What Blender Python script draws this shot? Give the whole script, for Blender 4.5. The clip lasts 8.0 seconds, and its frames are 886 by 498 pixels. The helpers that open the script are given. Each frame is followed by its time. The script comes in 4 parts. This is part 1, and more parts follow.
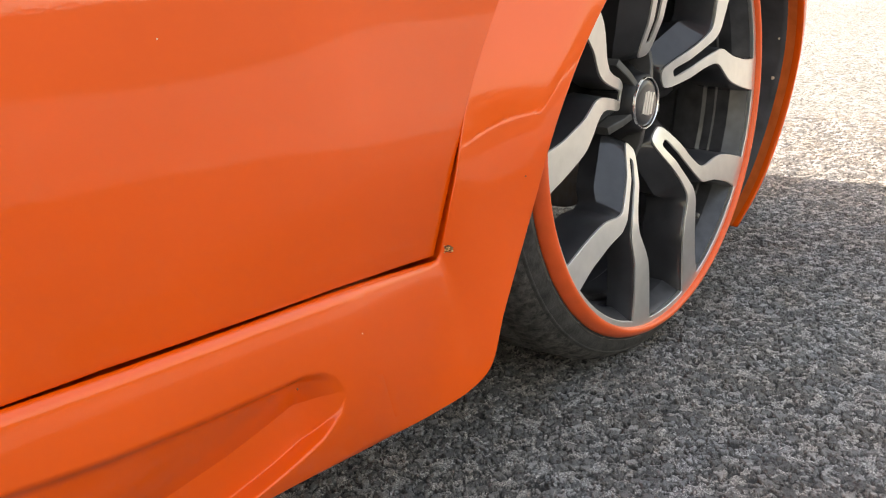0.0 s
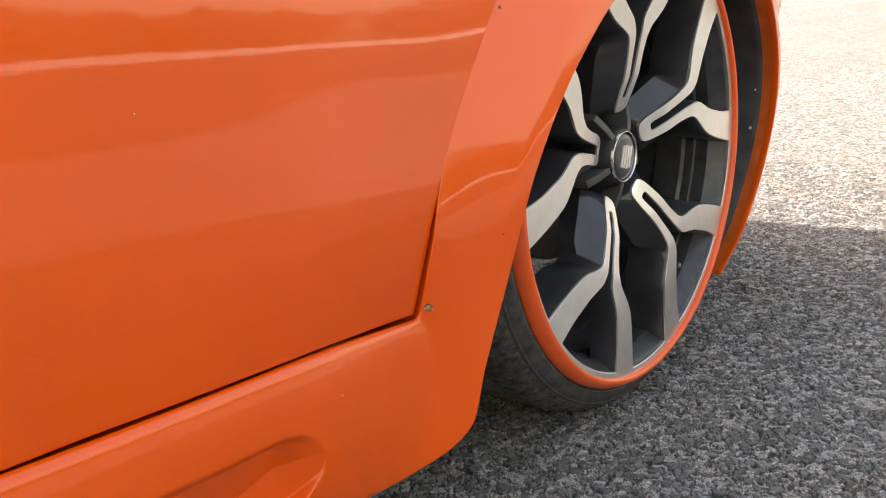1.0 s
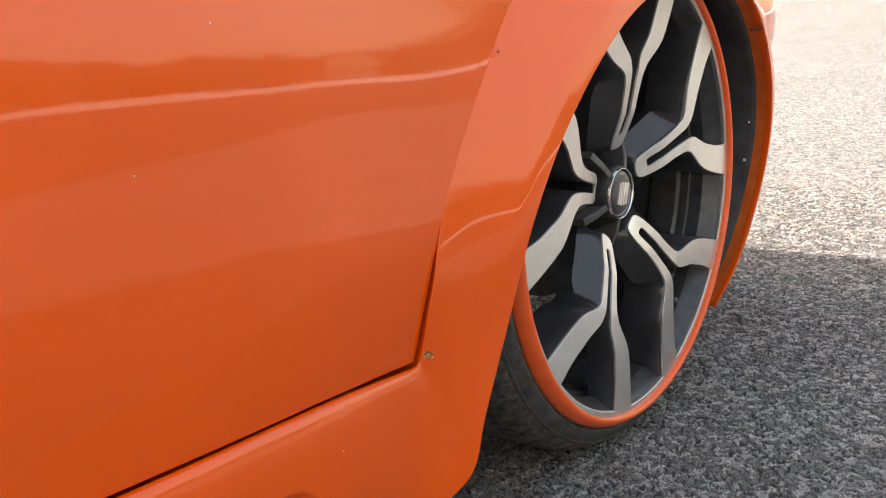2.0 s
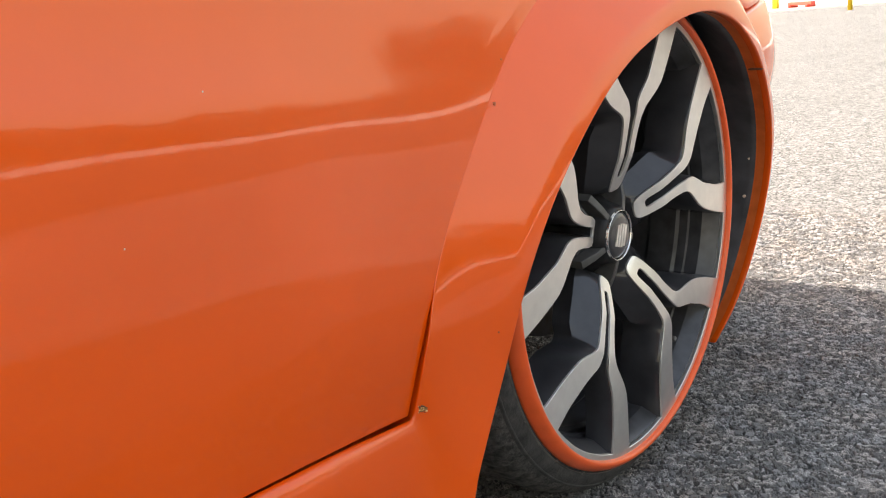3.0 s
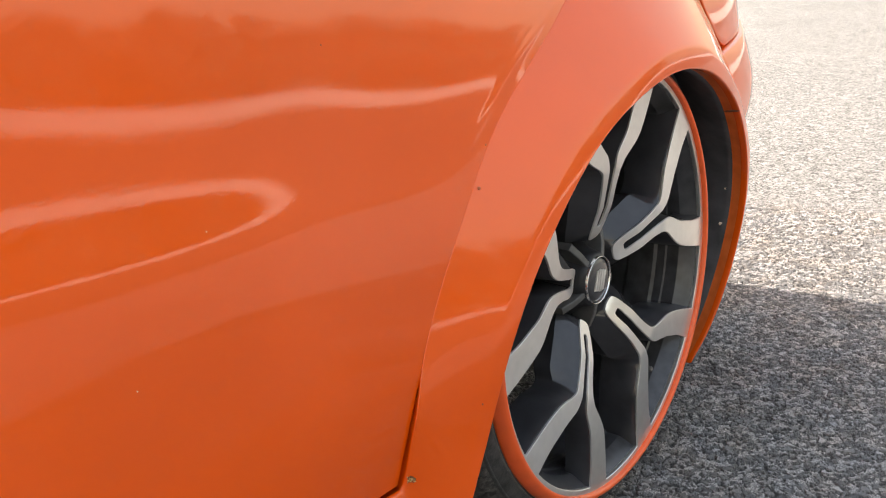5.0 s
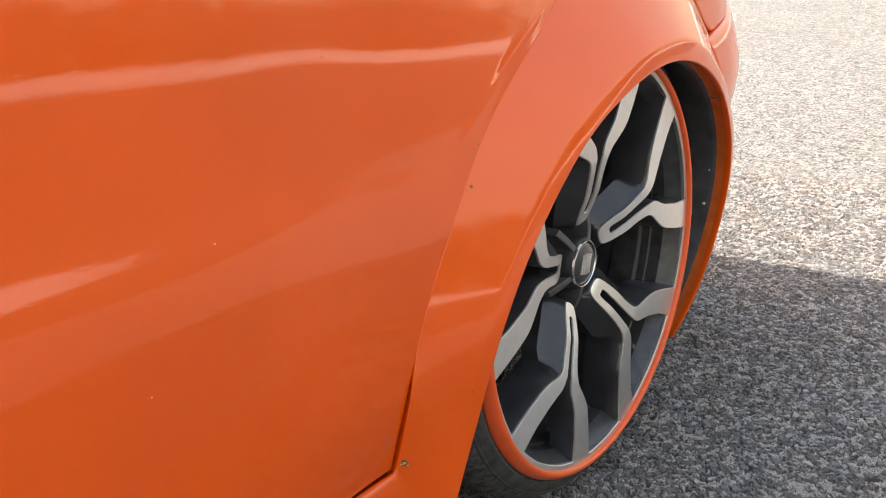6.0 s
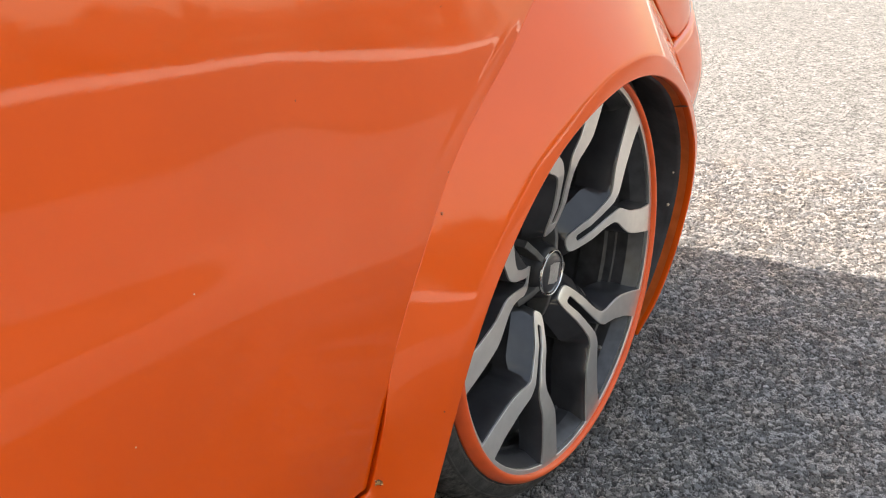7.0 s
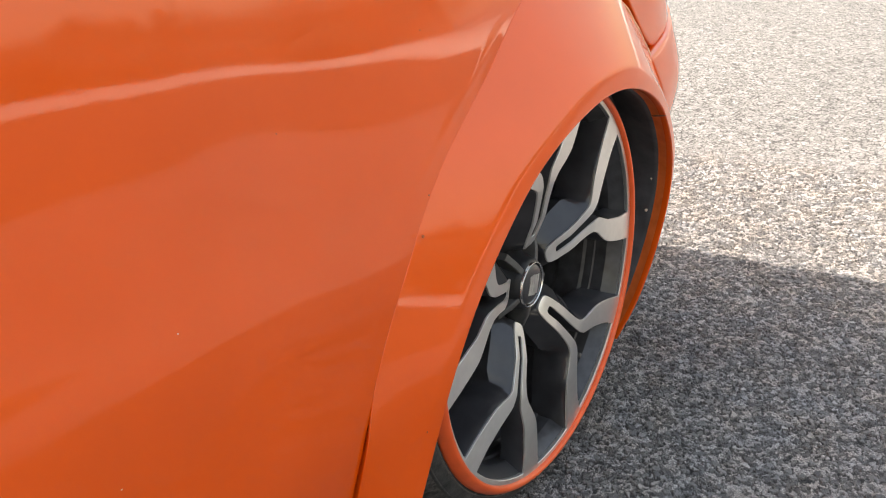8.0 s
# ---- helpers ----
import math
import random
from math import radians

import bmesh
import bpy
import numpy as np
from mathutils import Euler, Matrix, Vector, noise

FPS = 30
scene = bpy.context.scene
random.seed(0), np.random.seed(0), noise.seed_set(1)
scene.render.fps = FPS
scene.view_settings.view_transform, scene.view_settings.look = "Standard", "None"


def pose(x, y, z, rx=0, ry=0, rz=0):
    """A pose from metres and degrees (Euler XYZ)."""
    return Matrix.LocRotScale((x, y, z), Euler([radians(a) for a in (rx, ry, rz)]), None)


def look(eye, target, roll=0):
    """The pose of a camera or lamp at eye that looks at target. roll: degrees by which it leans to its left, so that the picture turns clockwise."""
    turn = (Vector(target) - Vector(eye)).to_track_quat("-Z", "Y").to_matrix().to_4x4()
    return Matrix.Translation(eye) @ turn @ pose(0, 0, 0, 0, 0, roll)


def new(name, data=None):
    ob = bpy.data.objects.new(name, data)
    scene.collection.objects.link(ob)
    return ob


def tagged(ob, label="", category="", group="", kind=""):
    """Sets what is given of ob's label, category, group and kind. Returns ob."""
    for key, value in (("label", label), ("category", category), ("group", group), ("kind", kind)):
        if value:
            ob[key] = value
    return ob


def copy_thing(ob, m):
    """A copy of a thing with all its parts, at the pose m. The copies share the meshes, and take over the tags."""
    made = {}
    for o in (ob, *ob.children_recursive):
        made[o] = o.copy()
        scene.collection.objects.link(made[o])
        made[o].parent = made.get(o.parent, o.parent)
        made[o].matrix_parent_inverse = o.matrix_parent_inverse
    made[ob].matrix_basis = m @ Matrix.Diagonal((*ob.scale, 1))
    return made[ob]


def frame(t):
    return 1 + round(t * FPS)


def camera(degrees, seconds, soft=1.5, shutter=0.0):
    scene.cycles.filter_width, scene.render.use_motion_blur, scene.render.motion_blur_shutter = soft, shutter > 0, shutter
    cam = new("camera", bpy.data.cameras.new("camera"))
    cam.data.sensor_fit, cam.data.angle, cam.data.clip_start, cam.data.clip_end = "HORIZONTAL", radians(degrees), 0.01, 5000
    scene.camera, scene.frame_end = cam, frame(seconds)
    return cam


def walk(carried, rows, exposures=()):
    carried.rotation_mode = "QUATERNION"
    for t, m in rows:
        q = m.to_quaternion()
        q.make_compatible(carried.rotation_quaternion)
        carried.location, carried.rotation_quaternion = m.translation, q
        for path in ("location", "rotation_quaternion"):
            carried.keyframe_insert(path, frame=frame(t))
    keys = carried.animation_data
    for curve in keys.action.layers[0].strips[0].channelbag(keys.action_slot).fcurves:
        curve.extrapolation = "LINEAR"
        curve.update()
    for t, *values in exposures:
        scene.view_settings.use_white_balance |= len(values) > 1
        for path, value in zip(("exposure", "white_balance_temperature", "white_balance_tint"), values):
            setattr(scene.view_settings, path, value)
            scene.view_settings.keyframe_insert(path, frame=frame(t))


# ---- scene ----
cam = camera(48.5, 8.0, soft=1.1)
ROWS = [
    (0.0, (-1.0475, -0.5851, 0.5178), (0.2354, 0.5585, -0.0171), -4.78),
    (0.5, (-1.0460, -0.5930, 0.5169), (0.2610, 0.5499, 0.0419), -5.34),
    (1.0, (-1.0448, -0.5997, 0.5317), (0.2682, 0.5431, 0.0737), -5.51),
    (1.5, (-1.0404, -0.5914, 0.5444), (0.2858, 0.5430, 0.1036), -5.53),
    (2.8, (-1.0301, -0.5825, 0.5823), (0.3077, 0.5463, 0.1627), -5.70),
    (3.0, (-1.0237, -0.5873, 0.5903), (0.3103, 0.5496, 0.1804), -5.45),
    (3.5, (-1.0202, -0.5894, 0.6152), (0.3060, 0.5507, 0.1892), -5.73),
    (4.0, (-1.0203, -0.5937, 0.6550), (0.2941, 0.5449, 0.1904), -6.10),
    (4.5, (-1.0232, -0.5959, 0.6858), (0.2973, 0.5259, 0.1983), -5.49),
    (4.7, (-1.0248, -0.5991, 0.6995), (0.3023, 0.5142, 0.2102), -5.30),
    (6.0, (-1.0499, -0.6174, 0.7725), (0.2666, 0.4573, 0.1794), -4.55),
    (6.5, (-1.0494, -0.6188, 0.8092), (0.2556, 0.4397, 0.1638), -4.60),
    (7.0, (-1.0512, -0.6201, 0.8368), (0.2805, 0.3982, 0.1814), -4.34),
    (7.5, (-1.0499, -0.6107, 0.8560), (0.2967, 0.3788, 0.1869), -4.06),
    (8.0, (-1.0434, -0.6142, 0.8750), (0.3011, 0.3668, 0.1895), -4.39),
]
EXPOSURE, KELVIN, TINT = 1.80, 7350, 14
walk(cam, [(t, look(e, g, r)) for t, e, g, r in ROWS], [(t, EXPOSURE + d, KELVIN + k, TINT) for t, d, k in ((0.0, 0.30, 400), (1.0, 0.15, 350), (3.0, 0.0, 0), (5.0, 0.0, 0), (8.0, -0.08, 0))])

# ---- light ----
SUN_ELEV, SUN_TRAVEL = 44.0, Vector((0.18, -0.98, 0)).normalized()
away = Vector((SUN_TRAVEL.x * math.cos(radians(SUN_ELEV)), SUN_TRAVEL.y * math.cos(radians(SUN_ELEV)), -math.sin(radians(SUN_ELEV))))
sun = new("sun", bpy.data.lights.new("sun", "SUN"))
sun.data.energy, sun.data.angle, sun.data.color = 3.5, radians(0.53), (1.0, 0.97, 0.925)
sun.matrix_basis = look(-away * 30, (0, 0, 0))
world = bpy.data.worlds.new("sky")
scene.world = world
world.use_nodes = True
wn = world.node_tree.nodes
sky = wn.new("ShaderNodeTexSky")
sky.sky_type, sky.sun_disc, sky.sun_elevation = "NISHITA", False, radians(SUN_ELEV)
sky.sun_rotation = math.atan2(-away.x, -away.y)
sky.air_density, sky.dust_density = 1.8, 4.0
# thin haze that whitens the sky, thick and warm towards the horizon, thin overhead
haze = wn.new("ShaderNodeMix")
haze.data_type = "RGBA"
haze.inputs[7].default_value = (3.55, 3.25, 2.65, 1)
sky_way = wn.new("ShaderNodeTexCoord")
sky_split = wn.new("ShaderNodeSeparateXYZ")
world.node_tree.links.new(sky_way.outputs["Generated"], sky_split.inputs[0])
haze_depth = wn.new("ShaderNodeMapRange")
haze_depth.inputs["From Min"].default_value, haze_depth.inputs["From Max"].default_value = 0.0, 0.7
haze_depth.inputs["To Min"].default_value, haze_depth.inputs["To Max"].default_value = 0.62, 0.12
world.node_tree.links.new(sky_split.outputs["Z"], haze_depth.inputs["Value"])
world.node_tree.links.new(haze_depth.outputs["Result"], haze.inputs[0])
wn["Background"].inputs["Strength"].default_value = 0.15
world.node_tree.links.new(sky.outputs[0], haze.inputs[6])
world.node_tree.links.new(haze.outputs[2], wn["Background"].inputs["Color"])


# ---- materials ----
def material(name, color, rough=0.5, metal=0.0, coat=0.0, vary=0.0, scale=20.0, bump=0.0, bump_scale=200.0, spec=0.5, coat_rough=0.03, color2=None, detail=4.0, rough_vary=0.0):
    m = bpy.data.materials.new(name)
    m.use_nodes = True
    n, l = m.node_tree.nodes, m.node_tree.links
    b = n["Principled BSDF"]
    b.inputs["Roughness"].default_value, b.inputs["Metallic"].default_value = rough, metal
    b.inputs["Coat Weight"].default_value, b.inputs["Coat Roughness"].default_value = coat, coat_rough
    b.inputs["Specular IOR Level"].default_value = spec
    geo = n.new("ShaderNodeTexCoord")
    if vary or color2:
        t = n.new("ShaderNodeTexNoise")
        t.inputs["Scale"].default_value, t.inputs["Detail"].default_value = scale, detail
        l.new(geo.outputs["Object"], t.inputs["Vector"])
        r = n.new("ShaderNodeValToRGB")
        r.color_ramp.elements[0].position, r.color_ramp.elements[1].position = 0.3, 0.7
        a = [c * (1 - vary) for c in color]
        z = list(color2) if color2 else [min(1, c * (1 + vary)) for c in color]
        r.color_ramp.elements[0].color, r.color_ramp.elements[1].color = (*a, 1), (*z, 1)
        l.new(t.outputs["Fac"], r.inputs["Fac"])
        l.new(r.outputs["Color"], b.inputs["Base Color"])
        if rough_vary:
            q = n.new("ShaderNodeMapRange")
            q.inputs["To Min"].default_value, q.inputs["To Max"].default_value = rough - rough_vary, rough + rough_vary
            l.new(t.outputs["Fac"], q.inputs["Value"])
            l.new(q.outputs["Result"], b.inputs["Roughness"])
    else:
        b.inputs["Base Color"].default_value = (*color, 1)
    if bump:
        t2 = n.new("ShaderNodeTexNoise")
        t2.inputs["Scale"].default_value, t2.inputs["Detail"].default_value = bump_scale, 3.0
        l.new(geo.outputs["Object"], t2.inputs["Vector"])
        bp = n.new("ShaderNodeBump")
        bp.inputs["Strength"].default_value, bp.inputs["Distance"].default_value = bump, 0.002
        l.new(t2.outputs["Fac"], bp.inputs["Height"])
        l.new(bp.outputs["Normal"], b.inputs["Normal"])
        if coat:
            l.new(bp.outputs["Normal"], b.inputs["Coat Normal"])
    return m


ORANGE = (0.76, 0.087, 0.0015)
paint = material("orange_paint", ORANGE, 0.5, coat=0.92, spec=0.15, vary=0.05, scale=6, bump=0.012, bump_scale=260, coat_rough=0.02)
# body orange made lighter, to stand in for light bounced into the rolled-in edge
return_paint = material("lightened_return_paint", (0.80, 0.150, 0.030), 0.45, coat=0.35, spec=0.3, vary=0.15, scale=35, bump=0.08, bump_scale=180, color2=(0.88, 0.20, 0.050), detail=7.0, coat_rough=0.15)
paint_ring = material("orange_plastic", (0.85, 0.12, 0.03), 0.28, vary=0.06, scale=40, bump=0.05, bump_scale=400)
silver = material("machined_alloy", (0.73, 0.715, 0.69), 0.36, metal=0.82, vary=0.05, scale=60, bump=0.015, bump_scale=900, rough_vary=0.04)


def turned_on_a_lathe(m):
    """Fine grooves round the object's own y axis stretch the gloss."""
    n, l = m.node_tree.nodes, m.node_tree.links
    b = n["Principled BSDF"]
    b.inputs["Anisotropic"].default_value = 0.75
    way = n.new("ShaderNodeVectorMath")
    way.operation = "CROSS_PRODUCT"
    way.inputs[1].default_value = (0, 1, 0)
    l.new(n["Texture Coordinate"].outputs["Object"], way.inputs[0])
    turn = n.new("ShaderNodeVectorTransform")
    turn.vector_type, turn.convert_from, turn.convert_to = "VECTOR", "OBJECT", "WORLD"
    l.new(way.outputs[0], turn.inputs[0])
    l.new(turn.outputs[0], b.inputs["Tangent"])


turned_on_a_lathe(silver)
hub_black = material("black_hub_paint", (0.020, 0.020, 0.022), 0.4, spec=0.25, vary=0.3, scale=60)
chrome = material("chrome", (0.7, 0.7, 0.7), 0.22, metal=1.0)
gloss_black = material("gloss_black_lacquer", (0.030, 0.030, 0.034), 0.38, coat=0.85, spec=0.2, vary=0.3, scale=30, coat_rough=0.02, bump=0.01, bump_scale=160)
barrel_black = material("satin_black_barrel", (0.042, 0.042, 0.046), 0.38, coat=0.3, spec=0.4, vary=0.4, scale=45, coat_rough=0.10, rough_vary=0.12)
caliper_grey = material("dull_cast_metal", (0.20, 0.195, 0.185), 0.5, metal=0.5, vary=0.3, scale=60, bump=0.2, bump_scale=300)
rib_grey = material("worn_grey_rib", (0.075, 0.073, 0.072), 0.5, vary=0.25, scale=60)
dark_metal = material("dark_grey_metal", (0.16, 0.15, 0.14), 0.5, metal=0.4, vary=0.2, scale=40)
rubber = material("tyre_rubber", (0.027, 0.027, 0.027), 0.70, vary=0.3, scale=70, bump=0.5, bump_scale=300, color2=(0.062, 0.060, 0.058), detail=8.0)
tread_rubber = material("dusty_tread", (0.030, 0.030, 0.029), 0.8, vary=0.3, scale=130, bump=0.9, bump_scale=260, color2=(0.115, 0.110, 0.104), detail=10.0)
# rubber paled to paint in the light caught by the thin sidewall rib
lit_rib_rubber = material("lit_rib_rubber", (0.11, 0.105, 0.098), 0.85, vary=0.4, scale=60, bump=0.3, bump_scale=300)
liner_black = material("black_liner_plastic", (0.056, 0.057, 0.065), 0.7, vary=0.4, scale=25, bump=0.3, bump_scale=120)
underbody = material("underbody_black", (0.028, 0.028, 0.029), 0.9, vary=0.2, scale=8)
steel = material("brake_steel", (0.32, 0.30, 0.28), 0.38, metal=0.9, vary=0.25, scale=50, color2=(0.20, 0.14, 0.10))
glass_dark = material("tinted_window_glass", (0.01, 0.012, 0.012), 0.03, coat=1.0)
rust = material("rusty_chipped_paint", (0.14, 0.055, 0.015), 0.85, vary=0.6, scale=260, bump=0.8, bump_scale=500, color2=(0.46, 0.27, 0.10))
filler = material("painted_filler", (0.72, 0.20, 0.06), 0.55, coat=0.3, vary=0.25, scale=90, bump=0.5, bump_scale=180, color2=(0.78, 0.42, 0.22))
rust_pale = material("flaked_filler", (0.66, 0.44, 0.20), 0.8)
chip_pale = material("pale_paint_chip", (0.75, 0.62, 0.5), 0.6)
rivet_brown = material("dull_brown_rivet", (0.42, 0.085, 0.016), 0.5)
chip_dark = material("dark_paint_chip", (0.12, 0.03, 0.01), 0.6)
lamp_red = material("red_lamp_plastic", (0.35, 0.01, 0.01), 0.1, coat=1.0)
lamp_clear = material("clear_lamp_plastic", (0.6, 0.6, 0.6), 0.1, metal=0.5, coat=1.0)
yellow_paint = material("yellow_post_paint", (0.75, 0.50, 0.02), 0.5, vary=0.1, scale=10)
red_paint = material("red_painted_barrier", (0.50, 0.05, 0.03), 0.5, vary=0.15, scale=8)
concrete = material("pale_concrete", (0.56, 0.535, 0.495), 0.9, vary=0.12, scale=3, bump=0.3, bump_scale=60)
bark = material("bark", (0.10, 0.07, 0.05), 0.9, vary=0.3, scale=12, bump=0.5, bump_scale=40)
leaf = material("leaves", (0.12, 0.125, 0.095), 0.6, vary=0.2, scale=0.8)
# dark surface of the unseen strip that dims the door's reflections
dim_ground = material("dim_reflected_ground", (0.045, 0.045, 0.045), 0.85, vary=0.15, scale=1.5, bump=0.3, bump_scale=90, detail=8.0)


def asphalt_material():
    m = bpy.data.materials.new("chipped_asphalt")
    m.use_nodes = True
    n, l = m.node_tree.nodes, m.node_tree.links
    b = n["Principled BSDF"]
    b.inputs["Roughness"].default_value = 0.7
    b.inputs["Specular IOR Level"].default_value = 0.4

    def attr(key):
        a = n.new("ShaderNodeAttribute")
        a.attribute_name = key
        return a.outputs["Fac"]

    def mix(kind, a, c, f, value=False):
        q = n.new("ShaderNodeMix")
        q.data_type, q.blend_type = ("FLOAT" if value else "RGBA"), kind
        if isinstance(f, float):
            q.inputs["Factor"].default_value = f
        else:
            l.new(f, q.inputs["Factor"])
        k = 2 if value else 6
        l.new(a, q.inputs[k])
        l.new(c, q.inputs[k + 1])
        return q.outputs[0 if value else 2]

    co = n.new("ShaderNodeTexCoord").outputs["Object"]
    wob = n.new("ShaderNodeTexNoise")
    wob.inputs["Scale"].default_value, wob.inputs["Detail"].default_value = 60, 2
    l.new(co, wob.inputs["Vector"])
    shift = n.new("ShaderNodeVectorMath")
    shift.operation = "MULTIPLY_ADD"
    shift.inputs[1].default_value = (0.016, 0.016, 0.016)
    l.new(wob.outputs["Color"], shift.inputs[0])
    l.new(co, shift.inputs[2])
    vo = n.new("ShaderNodeTexVoronoi")
    vo.inputs["Scale"].default_value = 68
    l.new(shift.outputs[0], vo.inputs["Vector"])
    edge = n.new("ShaderNodeTexVoronoi")
    edge.feature = "DISTANCE_TO_EDGE"
    edge.inputs["Scale"].default_value = 68
    l.new(shift.outputs[0], edge.inputs["Vector"])
    far_bare = n.new("ShaderNodeMapRange")
    far_bare.inputs["From Min"].default_value, far_bare.inputs["From Max"].default_value = 0.03, 0.15
    sep = n.new("ShaderNodeSeparateColor")
    l.new(vo.outputs["Color"], sep.inputs[0])
    worn = n.new("ShaderNodeMath")
    worn.operation = "MULTIPLY"
    l.new(edge.outputs["Distance"], worn.inputs[0])
    sparse = n.new("ShaderNodeMapRange")
    sparse.inputs["From Min"].default_value, sparse.inputs["From Max"].default_value = 0.15, 0.6
    sparse.inputs["To Min"].default_value, sparse.inputs["To Max"].default_value = 0.48, 1.8
    l.new(sep.outputs[1], sparse.inputs["Value"])
    l.new(sparse.outputs["Result"], worn.inputs[1])
    l.new(worn.outputs[0], far_bare.inputs["Value"])
    here = attr("modelled")
    tone, bare = sep.outputs[0], far_bare.outputs["Result"]
    stone = n.new("ShaderNodeValToRGB")
    e = stone.color_ramp.elements
    e[0].position, e[0].color = 0.0, (0.180, 0.178, 0.174, 1)
    e[1].position, e[1].color = 1.0, (0.330, 0.326, 0.320, 1)
    for p, c in ((0.5, (0.230, 0.227, 0.222)), (0.85, (0.285, 0.279, 0.270))):
        e.new(p).color = (*c, 1)
    l.new(tone, stone.inputs["Fac"])
    grain = n.new("ShaderNodeTexNoise")
    grain.inputs["Scale"].default_value, grain.inputs["Detail"].default_value, grain.inputs["Roughness"].default_value = 400, 4, 0.75
    l.new(co, grain.inputs["Vector"])
    speck = n.new("ShaderNodeValToRGB")
    g = speck.color_ramp.elements
    g[0].position, g[0].color = 0.38, (0.50, 0.50, 0.50, 1)
    g[1].position, g[1].color = 0.61, (1.34, 1.33, 1.31, 1)
    l.new(grain.outputs["Fac"], speck.inputs["Fac"])
    stony = mix("MULTIPLY", stone.outputs["Color"], speck.outputs["Color"], 1.0)
    # dark bitumen colour that also paints the shade in gaps between stones
    pitch_and_shade = n.new("ShaderNodeRGB")
    pitch_and_shade.outputs[0].default_value = (0.030, 0.029, 0.028, 1)
    far_cover = mix("MIX", pitch_and_shade.outputs[0], stony, bare)
    chip = n.new("ShaderNodeValToRGB")
    c = chip.color_ramp.elements
    c[0].position, c[0].color = 0.0, (0.070, 0.071, 0.073, 1)
    c[1].position, c[1].color = 1.0, (0.31, 0.306, 0.30, 1)
    c.new(0.70).color = (0.145, 0.145, 0.146, 1)
    l.new(attr("stone_tone"), chip.inputs["Fac"])
    dust = n.new("ShaderNodeRGB")
    dust.outputs[0].default_value = (0.246, 0.241, 0.235, 1)
    grit = mix("MULTIPLY", dust.outputs[0], speck.outputs["Color"], 1.0)
    fine = n.new("ShaderNodeTexNoise")
    fine.inputs["Scale"].default_value, fine.inputs["Detail"].default_value, fine.inputs["Roughness"].default_value = 620, 5, 0.85
    l.new(co, fine.inputs["Vector"])
    sand = n.new("ShaderNodeValToRGB")
    g = sand.color_ramp.elements
    g[0].position, g[0].color = 0.42, (0.36, 0.36, 0.36, 1)
    g[1].position, g[1].color = 0.60, (2.05, 2.04, 2.02, 1)
    l.new(fine.outputs["Fac"], sand.inputs["Fac"])
    grit = mix("MULTIPLY", grit, sand.outputs["Color"], 1.0)
    stones = mix("MULTIPLY", chip.outputs["Color"], sand.outputs["Color"], 0.4)
    near_cover = mix("MIX", grit, stones, attr("stony"))
    hue = n.new("ShaderNodeTexNoise")
    hue.inputs["Scale"].default_value, hue.inputs["Detail"].default_value = 14, 3
    l.new(co, hue.inputs["Vector"])
    tint = n.new("ShaderNodeValToRGB")
    g = tint.color_ramp.elements
    g[0].position, g[0].color = 0.35, (1.07, 1.0, 0.94, 1)
    g[1].position, g[1].color = 0.65, (0.98, 1.0, 1.03, 1)
    l.new(hue.outputs["Fac"], tint.inputs["Fac"])
    near_cover = mix("MULTIPLY", near_cover, tint.outputs["Color"], 1.0)
    near_cover = mix("MIX", near_cover, pitch_and_shade.outputs[0], attr("joint"))
    cover = mix("MIX", far_cover, near_cover, here)
    patchy = n.new("ShaderNodeTexNoise")
    patchy.inputs["Scale"].default_value, patchy.inputs["Detail"].default_value = 1.1, 5
    l.new(co, patchy.inputs["Vector"])
    lane = n.new("ShaderNodeMapRange")
    lane.inputs["To Min"].default_value, lane.inputs["To Max"].default_value = 0.8, 1.22
    l.new(patchy.outputs["Fac"], lane.inputs["Value"])
    l.new(mix("MULTIPLY", cover, lane.outputs["Result"], 1.0), b.inputs["Base Color"])
    b1 = n.new("ShaderNodeBump")
    b1.inputs["Strength"].default_value, b1.inputs["Distance"].default_value = 0.9, 0.002
    l.new(grain.outputs["Fac"], b1.inputs["Height"])
    far_only = n.new("ShaderNodeMath")
    far_only.operation = "MULTIPLY_ADD"
    far_only.inputs[1].default_value, far_only.inputs[2].default_value = -0.4, 0.4
    l.new(here, far_only.inputs[0])
    b2 = n.new("ShaderNodeBump")
    b2.inputs["Distance"].default_value = 0.006
    l.new(far_only.outputs[0], b2.inputs["Strength"])
    l.new(far_bare.outputs["Result"], b2.inputs["Height"])
    l.new(b1.outputs["Normal"], b2.inputs["Normal"])
    l.new(b2.outputs["Normal"], b.inputs["Normal"])
    return m


asphalt = asphalt_material()


# ---- mesh helpers ----
def grid_mesh(name, P, mat, smooth=True, closed_u=False, closed_v=False):
    """A mesh from an array of points P[i][j]."""
    P = np.asarray(P, float)
    nu, nv = P.shape[:2]
    me = bpy.data.meshes.new(name)
    i = np.arange(nu if closed_u else nu - 1)
    j = np.arange(nv if closed_v else nv - 1)
    I, J = np.meshgrid(i, j, indexing="ij")
    I2, J2 = (I + 1) % nu, (J + 1) % nv
    q = np.stack([I * nv + J, I2 * nv + J, I2 * nv + J2, I * nv + J2], -1).reshape(-1, 4)
    me.vertices.add(nu * nv)
    me.vertices.foreach_set("co", P.reshape(-1))
    me.loops.add(q.size)
    me.loops.foreach_set("vertex_index", q.reshape(-1).astype(np.int32))
    me.polygons.add(len(q))
    me.polygons.foreach_set("loop_start", np.arange(0, q.size, 4, dtype=np.int32))
    me.polygons.foreach_set("use_smooth", np.full(len(q), smooth))
    me.update(calc_edges=True)
    me.materials.append(mat)
    return me


